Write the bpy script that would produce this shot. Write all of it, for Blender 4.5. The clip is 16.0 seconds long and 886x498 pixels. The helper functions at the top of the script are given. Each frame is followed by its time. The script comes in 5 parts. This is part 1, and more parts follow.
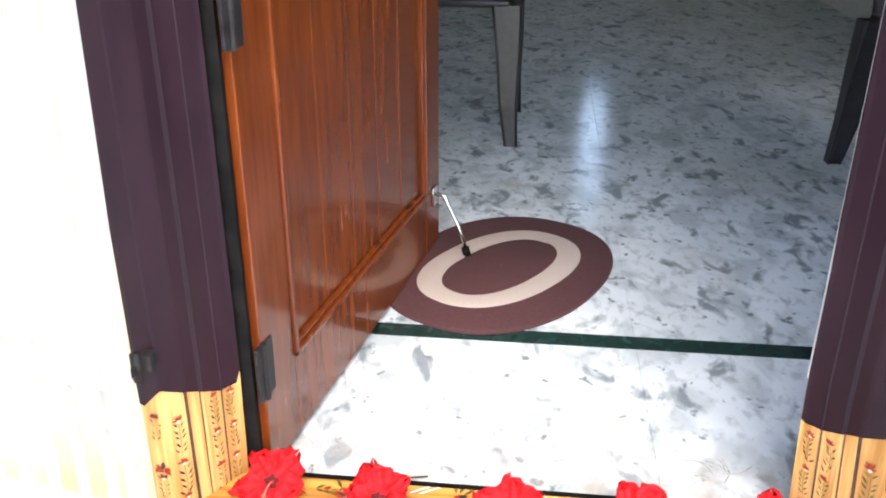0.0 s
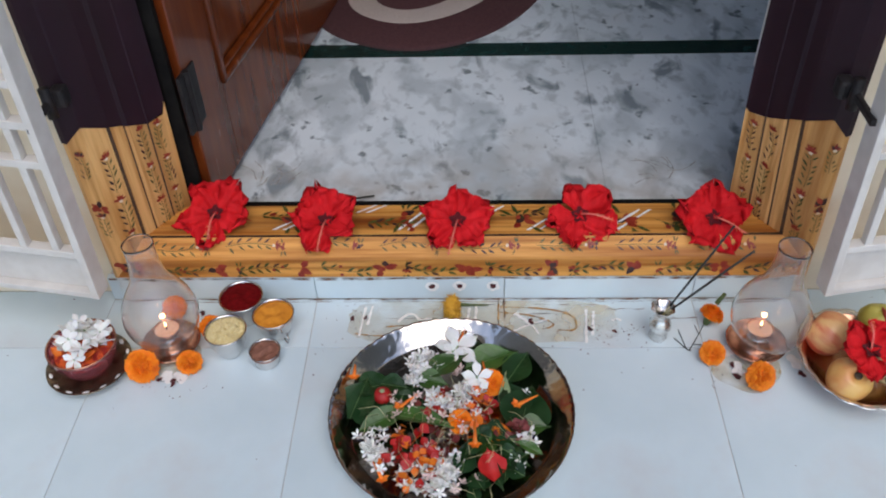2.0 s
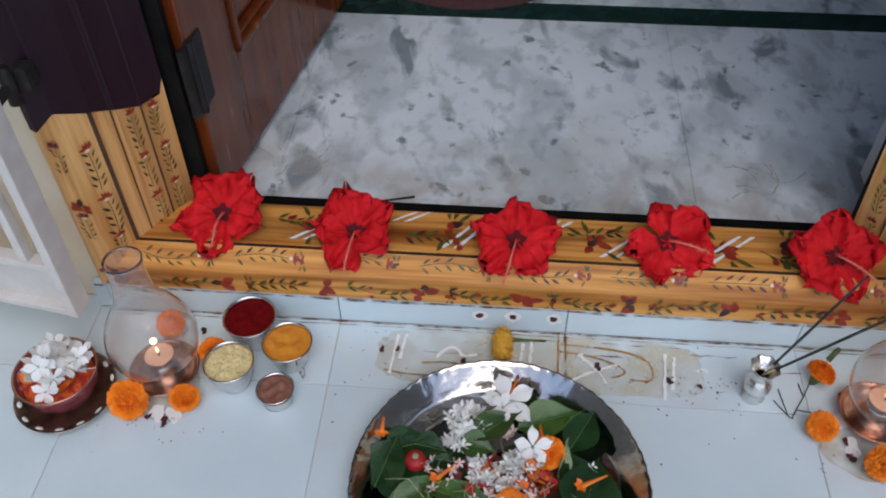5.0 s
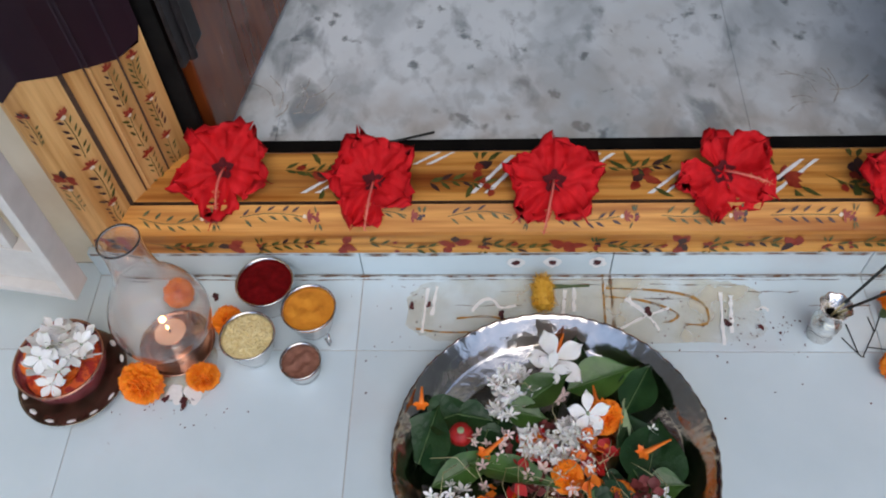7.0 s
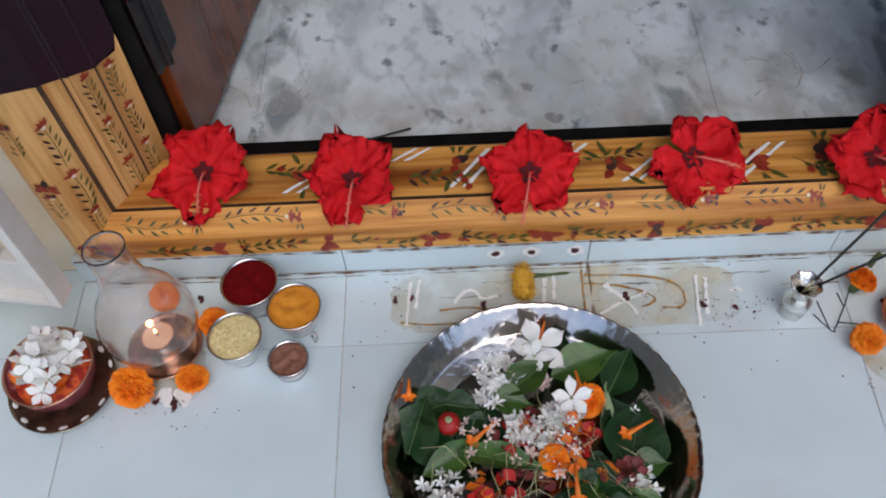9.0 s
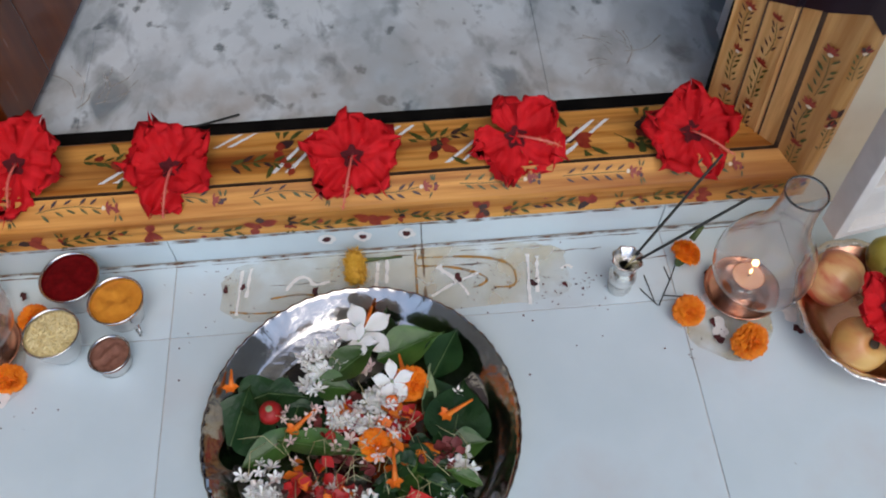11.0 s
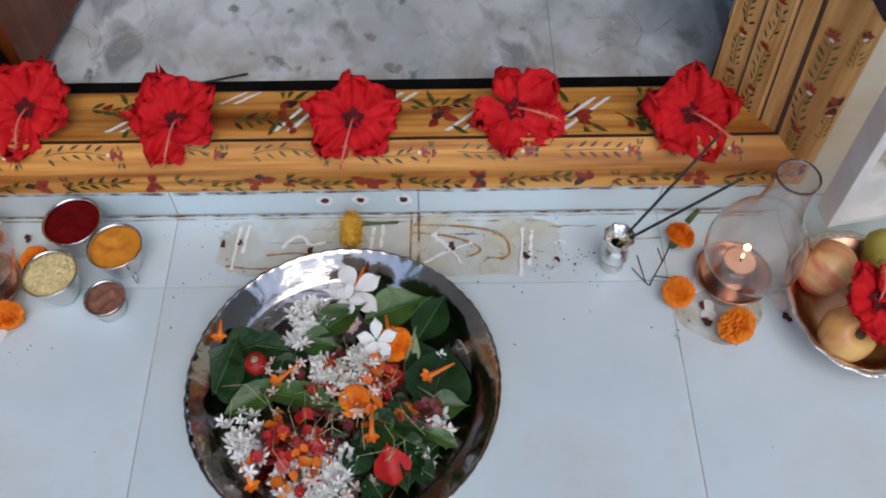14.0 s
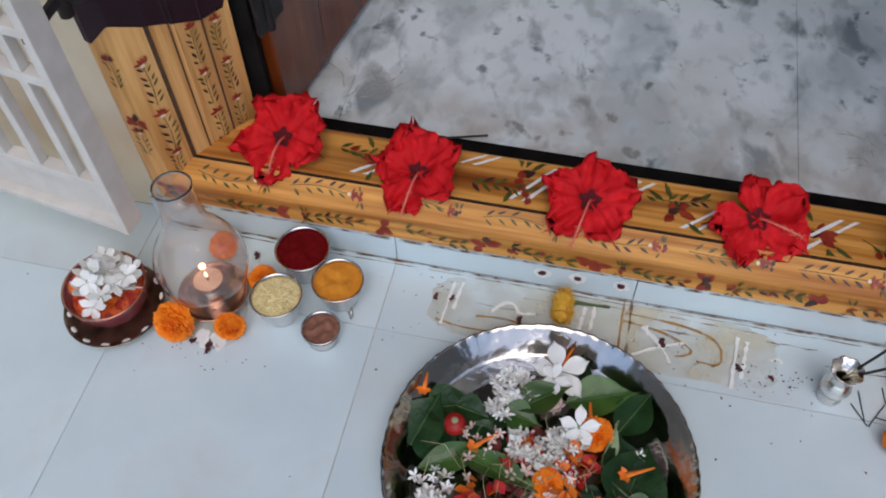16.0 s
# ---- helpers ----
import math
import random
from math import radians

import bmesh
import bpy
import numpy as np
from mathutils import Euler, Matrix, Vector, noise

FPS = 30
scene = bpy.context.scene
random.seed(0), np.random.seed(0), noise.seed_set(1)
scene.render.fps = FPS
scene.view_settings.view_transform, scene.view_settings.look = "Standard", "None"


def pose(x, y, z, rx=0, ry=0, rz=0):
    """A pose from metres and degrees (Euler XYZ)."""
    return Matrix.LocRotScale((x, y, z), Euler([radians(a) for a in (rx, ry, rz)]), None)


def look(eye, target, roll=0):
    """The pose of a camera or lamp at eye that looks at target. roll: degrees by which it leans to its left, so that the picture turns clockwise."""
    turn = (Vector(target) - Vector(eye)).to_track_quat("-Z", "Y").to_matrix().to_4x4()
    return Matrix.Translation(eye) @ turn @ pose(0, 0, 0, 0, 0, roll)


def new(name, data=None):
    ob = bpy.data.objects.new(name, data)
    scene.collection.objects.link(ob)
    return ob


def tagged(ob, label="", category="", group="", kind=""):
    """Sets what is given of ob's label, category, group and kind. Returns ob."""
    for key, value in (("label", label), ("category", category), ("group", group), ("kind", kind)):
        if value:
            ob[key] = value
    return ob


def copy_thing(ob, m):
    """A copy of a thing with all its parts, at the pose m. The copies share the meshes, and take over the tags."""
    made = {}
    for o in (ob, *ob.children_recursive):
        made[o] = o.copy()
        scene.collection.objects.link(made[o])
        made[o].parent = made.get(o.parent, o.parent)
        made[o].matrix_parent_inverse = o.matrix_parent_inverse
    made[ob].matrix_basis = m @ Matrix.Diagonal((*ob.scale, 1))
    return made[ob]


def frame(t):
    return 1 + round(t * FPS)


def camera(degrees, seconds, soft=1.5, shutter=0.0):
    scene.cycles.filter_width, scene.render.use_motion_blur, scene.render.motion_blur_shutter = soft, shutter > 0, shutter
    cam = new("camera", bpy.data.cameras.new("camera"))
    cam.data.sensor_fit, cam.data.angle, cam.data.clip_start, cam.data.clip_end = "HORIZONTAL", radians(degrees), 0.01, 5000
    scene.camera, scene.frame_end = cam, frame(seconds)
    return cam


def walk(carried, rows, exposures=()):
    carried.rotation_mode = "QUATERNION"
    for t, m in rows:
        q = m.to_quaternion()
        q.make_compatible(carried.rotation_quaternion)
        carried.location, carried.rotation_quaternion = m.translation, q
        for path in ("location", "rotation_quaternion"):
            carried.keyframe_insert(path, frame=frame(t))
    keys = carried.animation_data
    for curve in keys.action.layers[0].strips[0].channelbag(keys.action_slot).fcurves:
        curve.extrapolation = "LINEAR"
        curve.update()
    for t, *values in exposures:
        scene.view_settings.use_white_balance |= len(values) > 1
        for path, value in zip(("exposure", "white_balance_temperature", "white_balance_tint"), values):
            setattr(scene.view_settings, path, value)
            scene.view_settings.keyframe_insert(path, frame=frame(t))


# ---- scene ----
cam = camera(54.5, 16.0, 2.0)
PATH = [
    (0, (0.03, -1.015, 1.059), (-0.171, 0.793, 0.229), 0.1),
    (0.5, (0.024, -0.994, 1.036), (-0.223, 0.727, 0.048), -1.5),
    (1, (0.017, -0.975, 1.02), (-0.144, 0.661, -0.119), -1.5),
    (1.5, (0.033, -0.982, 1.004), (-0.14, 0.559, -0.259), -2.8),
    (2, (0.045, -0.986, 1.005), (-0.029, 0.494, -0.339), -2.2),
    (2.5, (0.067, -0.983, 0.995), (0.162, 0.495, -0.35), -0.1),
    (3, (0.079, -0.994, 0.993), (0.16, 0.473, -0.363), -0.3),
    (3.5, (0.111, -0.958, 0.973), (0.222, 0.473, -0.42), 0.7),
    (4, (0.093, -0.908, 0.952), (0.115, 0.431, -0.534), 2.4),
    (4.5, (0.063, -0.812, 0.955), (-0.032, 0.551, -0.506), -0.3),
    (4.7, (0.024, -0.772, 0.942), (-0.094, 0.587, -0.52), -0.3),
    (6.8, (-0.057, -0.569, 0.908), (-0.168, 0.61, -0.704), -4.6),
    (7, (-0.054, -0.582, 0.903), (-0.166, 0.55, -0.742), -4.8),
    (7.5, (-0.043, -0.587, 0.908), (-0.14, 0.588, -0.707), -5.0),
    (8, (-0.047, -0.595, 0.915), (-0.115, 0.625, -0.668), -4.7),
    (8.2, (-0.06, -0.595, 0.916), (-0.138, 0.595, -0.689), -4.6),
    (10.3, (-0.027, -0.582, 0.928), (0.067, 0.503, -0.749), -3.0),
    (10.5, (-0.006, -0.589, 0.916), (0.114, 0.497, -0.759), -2.6),
    (11, (0.077, -0.595, 0.909), (0.153, 0.488, -0.771), -0.9),
    (11.5, (0.134, -0.604, 0.904), (0.191, 0.472, -0.781), -0.7),
    (12, (0.156, -0.605, 0.907), (0.2, 0.484, -0.77), -3.6),
    (12.5, (0.147, -0.611, 0.911), (0.189, 0.538, -0.726), -2.1),
    (13, (0.155, -0.613, 0.904), (0.282, 0.493, -0.757), -0.6),
    (13.5, (0.141, -0.619, 0.906), (0.232, 0.473, -0.767), -0.5),
    (14, (0.115, -0.632, 0.899), (0.128, 0.447, -0.786), -0.2),
    (14.5, (0.081, -0.616, 0.923), (-0.029, 0.483, -0.745), -1.3),
    (15, (0.051, -0.613, 0.924), (-0.115, 0.511, -0.723), -1.3),
    (15.5, (0.025, -0.619, 0.921), (-0.222, 0.499, -0.719), -2.3),
    (16, (0.008, -0.606, 0.928), (-0.286, 0.511, -0.705), -2.3),
]
walk(cam, [(t, look(eye, target, roll)) for t, eye, target, roll in PATH],
     [(0.0, 2.66, 7400, 12), (0.5, 1.88, 7300, 12), (1.0, 1.14, 7050, 12), (1.5, 0.80, 6850, 12), (3.0, 0.58, 6650, 12), (4.5, 0.45, 6550, 12), (7.0, 0.54, 6800, 12), (16.0, 0.48, 6750, 12)])
# ---- world, sun, exposure ----
world = bpy.data.worlds.new("sky")
scene.world = world
world.use_nodes = True
wn = world.node_tree
sky = wn.nodes.new("ShaderNodeTexSky")
sky.sky_type, sky.sun_disc = "NISHITA", False
SUN_ELEV, SUN_ROT = radians(58), radians(165)
sky.sun_elevation, sky.sun_rotation = SUN_ELEV, SUN_ROT
wn.links.new(sky.outputs[0], wn.nodes["Background"].inputs[0])
wn.nodes["Background"].inputs[1].default_value = 0.15
sun = new("sun", bpy.data.lights.new("sun", "SUN"))
sun.data.energy, sun.data.angle, sun.data.color = 0.6, radians(45), (1.0, 0.97, 0.93)
sun.matrix_world = look((1.55, -5.8, 9.6), (0, 0, 0))

# ---- materials ----


def nodes_of(m):
    m.use_nodes = True
    t = m.node_tree
    return t, t.nodes["Principled BSDF"], t.nodes, t.links


def material(name, color, color2=None, rough=0.5, metal=0.0, scale=40.0, mix=(0.35, 0.65), bump=0.0, bump_scale=None,
             stretch=(1, 1, 1), coat=0.0, trans=0.0, stain=None, stain_scale=6.0, stain_mix=(0.55, 0.7), rand=0.0, spec=0.5, sub=0.0):
    """A two-scale procedural surface: fine colour change, larger stains, relief."""
    m = bpy.data.materials.new(name)
    t, b, N, L = nodes_of(m)
    co = N.new("ShaderNodeTexCoord")
    mp = N.new("ShaderNodeMapping")
    mp.inputs["Scale"].default_value = stretch
    L.new(co.outputs["Object"], mp.inputs[0])
    n1 = N.new("ShaderNodeTexNoise")
    n1.inputs["Scale"].default_value, n1.inputs["Detail"].default_value = scale, 6
    L.new(mp.outputs[0], n1.inputs["Vector"])
    r = N.new("ShaderNodeValToRGB")
    r.color_ramp.elements[0].position, r.color_ramp.elements[1].position = mix
    r.color_ramp.elements[0].color = (*color, 1)
    r.color_ramp.elements[1].color = (*(color2 or color), 1)
    L.new(n1.outputs["Fac"], r.inputs[0])
    out = r.outputs[0]
    if stain:
        n2 = N.new("ShaderNodeTexNoise")
        n2.inputs["Scale"].default_value, n2.inputs["Detail"].default_value = stain_scale, 5
        L.new(mp.outputs[0], n2.inputs["Vector"])
        r2 = N.new("ShaderNodeMapRange")
        r2.inputs[1].default_value, r2.inputs[2].default_value = stain_mix
        L.new(n2.outputs["Fac"], r2.inputs[0])
        mx = N.new("ShaderNodeMix")
        mx.data_type = "RGBA"
        L.new(r2.outputs[0], mx.inputs["Factor"])
        L.new(out, mx.inputs["A"])
        mx.inputs["B"].default_value = (*stain, 1)
        out = mx.outputs["Result"]
    if rand:
        oi = N.new("ShaderNodeObjectInfo")
        hv = N.new("ShaderNodeHueSaturation")
        mr = N.new("ShaderNodeMapRange")
        mr.inputs[3].default_value, mr.inputs[4].default_value = 1 - rand, 1 + rand
        L.new(oi.outputs["Random"], mr.inputs[0])
        L.new(mr.outputs[0], hv.inputs["Value"])
        L.new(out, hv.inputs["Color"])
        out = hv.outputs[0]
    L.new(out, b.inputs["Base Color"])
    rr = N.new("ShaderNodeMapRange")
    rr.inputs[3].default_value, rr.inputs[4].default_value = max(rough - 0.08, 0.02), min(rough + 0.08, 1)
    L.new(n1.outputs["Fac"], rr.inputs[0])
    L.new(rr.outputs[0], b.inputs["Roughness"])
    b.inputs["Metallic"].default_value = metal
    b.inputs["Coat Weight"].default_value = coat
    b.inputs["Specular IOR Level"].default_value = spec
    b.inputs["Transmission Weight"].default_value = trans
    if sub:
        b.inputs["Subsurface Weight"].default_value = sub
        b.inputs["Subsurface Radius"].default_value = (0.004, 0.002, 0.001)
    if bump:
        n3 = N.new("ShaderNodeTexNoise")
        n3.inputs["Scale"].default_value, n3.inputs["Detail"].default_value = bump_scale or scale, 4
        L.new(mp.outputs[0], n3.inputs["Vector"])
        bp = N.new("ShaderNodeBump")
        bp.inputs["Strength"].default_value, bp.inputs["Distance"].default_value = bump, 0.002
        L.new(n3.outputs["Fac"], bp.inputs["Height"])
        L.new(bp.outputs[0], b.inputs["Normal"])
    return m


TILE = material("glazed_tile", (0.595, 0.705, 0.735), (0.65, 0.755, 0.785), rough=0.22, scale=9, bump=0.03, bump_scale=60,
                stain=(0.60, 0.65, 0.66), stain_scale=5, rand=0.025)
GROUT = material("grout", (0.40, 0.385, 0.36), (0.60, 0.585, 0.55), rough=0.9, scale=60)
WALL = material("cream_wall", (0.82, 0.71, 0.53), (0.86, 0.76, 0.59), rough=0.8, scale=25, bump=0.15, bump_scale=120,
                stain=(0.74, 0.61, 0.43), stain_scale=4)
WHITE_WALL = material("inner_wall_paint", (0.72, 0.72, 0.70), (0.77, 0.77, 0.75), rough=0.8, scale=12, bump=0.1)
CEIL = material("ceiling_paint", (0.42, 0.40, 0.38), (0.47, 0.45, 0.43), rough=0.9, scale=10)
# dark neutral grey for the added side walls, so metal reflects dark there
SIDE_BLOCKER = material("side_blocker_grey", (0.20, 0.20, 0.20), (0.28, 0.28, 0.275), rough=0.9, scale=14, bump=0.3, stain=(0.15, 0.15, 0.145), stain_scale=3)
GATE = material("white_enamel", (0.62, 0.58, 0.53), (0.70, 0.665, 0.615), rough=0.4, scale=30, bump=0.1, stain=(0.62, 0.58, 0.53),
                stain_scale=14, stain_mix=(0.6, 0.75))
YELLOW = material("yellow_varnished_wood", (0.50, 0.215, 0.055), (0.80, 0.45, 0.17), rough=0.42, scale=95, mix=(0.30, 0.60),
                  stretch=(1, 1, 0.05), bump=0.4, bump_scale=120, spec=0.3, stain=(0.30, 0.11, 0.022), stain_scale=16, stain_mix=(0.50, 0.78))
YELLOW_SILL = material("yellow_varnished_sill", (0.44, 0.150, 0.022), (0.76, 0.36, 0.085), rough=0.42, scale=95, mix=(0.32, 0.60),
                       stretch=(0.05, 1, 1), bump=0.4, bump_scale=120, spec=0.25, stain=(0.20, 0.045, 0.010), stain_scale=26, stain_mix=(0.48, 0.70))
PURPLE = material("aubergine_gloss_paint", (0.017, 0.0065, 0.012), (0.026, 0.010, 0.017), rough=0.42, scale=20, bump=0.2, bump_scale=35,
                  stretch=(1, 1, 0.3), stain=(0.022, 0.010, 0.014), stain_scale=6, spec=0.22)
# shade of the frame's grooves, put into the colour of their faces
GROOVE_SHADE = material("groove_shade", (0.045, 0.022, 0.012), (0.09, 0.045, 0.022), rough=0.7, scale=60)
BLACK = material("black_paint", (0.006, 0.0055, 0.0055), (0.012, 0.011, 0.010), rough=0.55, scale=30, bump=0.2, spec=0.06)
IRON = material("painted_iron", (0.010, 0.009, 0.010), (0.028, 0.024, 0.024), rough=0.5, scale=50, bump=0.5, spec=0.25)
PAINT_RED = material("brush_red", (0.24, 0.016, 0.008), (0.36, 0.05, 0.022), rough=0.45, scale=90)
PAINT_GREEN = material("brush_green", (0.05, 0.062, 0.012), (0.12, 0.115, 0.025), rough=0.45, scale=90)
PAINT_WHITE = material("brush_cream", (0.75, 0.58, 0.38), (0.8, 0.66, 0.5), rough=0.5, scale=90)
PAINT_DARK = material("brush_dark", (0.04, 0.018, 0.02), (0.07, 0.03, 0.02), rough=0.45, scale=90)
CHALK = material("rice_paste", (0.88, 0.88, 0.85), (0.80, 0.80, 0.77), rough=0.85, scale=120, bump=0.3)
VERMILION = material("dried_vermilion", (0.035, 0.010, 0.012), (0.10, 0.016, 0.018), rough=0.8, scale=150, bump=0.5)
DOOR = material("polished_teak", (0.115, 0.022, 0.005), (0.195, 0.043, 0.009), rough=0.24, scale=16, mix=(0.3, 0.7), stretch=(3, 3, 0.35),
                bump=0.05, coat=0.22, stain=(0.10, 0.022, 0.006), stain_scale=5, spec=0.3)
STEEL = material("polished_steel", (0.62, 0.60, 0.58), (0.70, 0.68, 0.66), rough=0.10, metal=1.0, scale=30)
STEEL_PLATE = material("worn_steel", (0.46, 0.43, 0.40), (0.58, 0.56, 0.53), rough=0.12, metal=1.0, scale=22, bump=0.7, bump_scale=30)
SILVER = material("engraved_silver", (0.66, 0.64, 0.61), (0.84, 0.82, 0.79), rough=0.12, metal=1.0, scale=70, bump=0.6, bump_scale=220)
COPPER = material("copper", (0.60, 0.30, 0.20), (0.72, 0.42, 0.30), rough=0.25, metal=1.0, scale=30, stain=(0.35, 0.18, 0.12), stain_scale=30)
BRONZE = material("dark_bronze", (0.14, 0.11, 0.075), (0.40, 0.34, 0.25), rough=0.2, metal=0.9, scale=60, bump=0.6)
WAX = material("wax", (0.66, 0.40, 0.28), (0.76, 0.50, 0.36), rough=0.4, scale=40, sub=0.3)
KUMKUM = material("kumkum_powder", (0.11, 0.002, 0.003), (0.16, 0.004, 0.005), rough=0.95, scale=160, bump=0.8, spec=0.1)
TURMERIC = material("turmeric_powder", (0.66, 0.225, 0.012), (0.76, 0.30, 0.025), rough=0.9, scale=90, bump=1.0, stain=(0.55, 0.18, 0.01), stain_scale=60)
RICE = material("rice_grains", (0.82, 0.66, 0.30), (0.90, 0.78, 0.44), rough=0.6, scale=300)
SANDAL = material("brown_paste", (0.20, 0.075, 0.045), (0.32, 0.14, 0.09), rough=0.8, scale=120, bump=1.0)
HIBISCUS = material("hibiscus_petal", (0.54, 0.004, 0.008), (0.70, 0.012, 0.018), rough=0.75, scale=70, bump=0.35, bump_scale=140,
                    stretch=(1, 0.25, 1), sub=0.15, spec=0.25)
HIB_DARK = material("hibiscus_throat", (0.07, 0.001, 0.003), (0.12, 0.002, 0.006), rough=0.95, scale=70)
PISTIL = material("pistil", (0.75, 0.12, 0.10), (0.85, 0.25, 0.18), rough=0.5, scale=70)
POLLEN = material("pollen", (0.75, 0.12, 0.06), (0.8, 0.35, 0.15), rough=0.7, scale=200)
MARIGOLD = material("marigold_petal", (0.86, 0.19, 0.003), (0.95, 0.29, 0.006), rough=0.7, scale=150, stain=(0.7, 0.12, 0.002),
                    stain_scale=60, rand=0.1)
MARI_YELLOW = material("yellow_marigold", (0.62, 0.32, 0.02), (0.76, 0.44, 0.05), rough=0.7, scale=150, stain=(0.45, 0.2, 0.01), stain_scale=90)
STALK = material("green_stalk", (0.05, 0.09, 0.025), (0.09, 0.13, 0.04), rough=0.6, scale=60)
LEAF_DARK = material("dark_leaf", (0.008, 0.036, 0.010), (0.020, 0.062, 0.018), rough=0.38, scale=40, bump=0.8, bump_scale=110, rand=0.3, spec=0.35)
LEAF = material("green_leaf", (0.03, 0.085, 0.014), (0.060, 0.14, 0.026), rough=0.38, scale=40, bump=0.6, bump_scale=110, rand=0.3)
MIDRIB = material("leaf_midrib", (0.09, 0.16, 0.05), (0.14, 0.22, 0.08), rough=0.5, scale=60)
LEAF_PALE = material("pale_leaf", (0.22, 0.30, 0.15), (0.30, 0.38, 0.22), rough=0.5, scale=60, rand=0.2)
PETAL_WHITE = material("white_petal", (0.80, 0.80, 0.76), (0.86, 0.86, 0.83), rough=0.55, scale=60, bump=0.15, sub=0.1, rand=0.05)
PETAL_PINK = material("pinkish_petal", (0.66, 0.48, 0.44), (0.75, 0.62, 0.56), rough=0.6, scale=60, rand=0.15)
PETAL_ORANGE = material("orange_petal", (0.80, 0.14, 0.01), (0.88, 0.24, 0.02), rough=0.55, scale=60, rand=0.15)
PETAL_BED = material("petal_bed", (0.40, 0.02, 0.012), (0.80, 0.14, 0.02), rough=0.6, scale=110, mix=(0.42, 0.56), bump=1.0, bump_scale=160)
PETAL_RED = material("red_petal", (0.42, 0.008, 0.01), (0.56, 0.02, 0.015), rough=0.5, scale=60, rand=0.25)
PETAL_MAROON = material("withered_petal", (0.14, 0.02, 0.02), (0.24, 0.05, 0.045), rough=0.6, scale=80, rand=0.3)
STRAW = material("dry_straw", (0.45, 0.40, 0.20), (0.55, 0.5, 0.28), rough=0.7, scale=60)
APPLE = material("apple_skin", (0.78, 0.46, 0.20), (0.58, 0.11, 0.055), rough=0.35, scale=36, mix=(0.42, 0.56), stretch=(1, 1, 0.16), coat=0.2,
                 stain=(0.74, 0.46, 0.18), stain_scale=14, stain_mix=(0.54, 0.80))
APPLE_YELLOW = material("yellow_apple_skin", (0.74, 0.44, 0.13), (0.62, 0.17, 0.06), rough=0.35, scale=20, mix=(0.42, 0.70), stretch=(1, 1, 0.2), coat=0.2,
                        stain=(0.72, 0.52, 0.20), stain_scale=14)
GUAVA = material("guava_skin", (0.36, 0.32, 0.05), (0.54, 0.46, 0.11), rough=0.45, scale=40, bump=0.2, stain=(0.09, 0.10, 0.02), stain_scale=42,
                 stain_mix=(0.52, 0.60))
BANANA = material("banana_skin", (0.60, 0.47, 0.21), (0.68, 0.56, 0.30), rough=0.5, scale=40, stain=(0.07, 0.04, 0.018), stain_scale=55,
                  stain_mix=(0.60, 0.65))
BROWN = material("dry_brown", (0.05, 0.03, 0.015), (0.09, 0.06, 0.03), rough=0.8, scale=80)
INCENSE = material("incense", (0.018, 0.022, 0.02), (0.04, 0.045, 0.04), rough=0.9, scale=200, bump=0.4)
MAT_DARK = material("maroon_pile", (0.065, 0.022, 0.024), (0.095, 0.036, 0.036), rough=0.95, scale=260, bump=0.8)
MAT_LIGHT = material("beige_pile", (0.44, 0.36, 0.31), (0.54, 0.46, 0.40), rough=0.95, scale=260, bump=0.8)
CHAIR = material("grey_plastic", (0.026, 0.025, 0.028), (0.038, 0.036, 0.04), rough=0.35, scale=40, bump=0.08)
CHAIR_EDGE = material("dark_plastic", (0.015, 0.014, 0.015), (0.03, 0.028, 0.03), rough=0.4, scale=40)
STRIP = material("green_marble", (0.008, 0.028, 0.024), (0.02, 0.05, 0.045), rough=0.15, scale=30)
SOIL = material("ground_outside", (0.24, 0.21, 0.17), (0.33, 0.30, 0.25), rough=0.95, scale=3, bump=0.5, stain=(0.16, 0.15, 0.10), stain_scale=0.6)
PVC = material("white_strip", (0.75, 0.75, 0.74), (0.8, 0.8, 0.79), rough=0.4, scale=20)


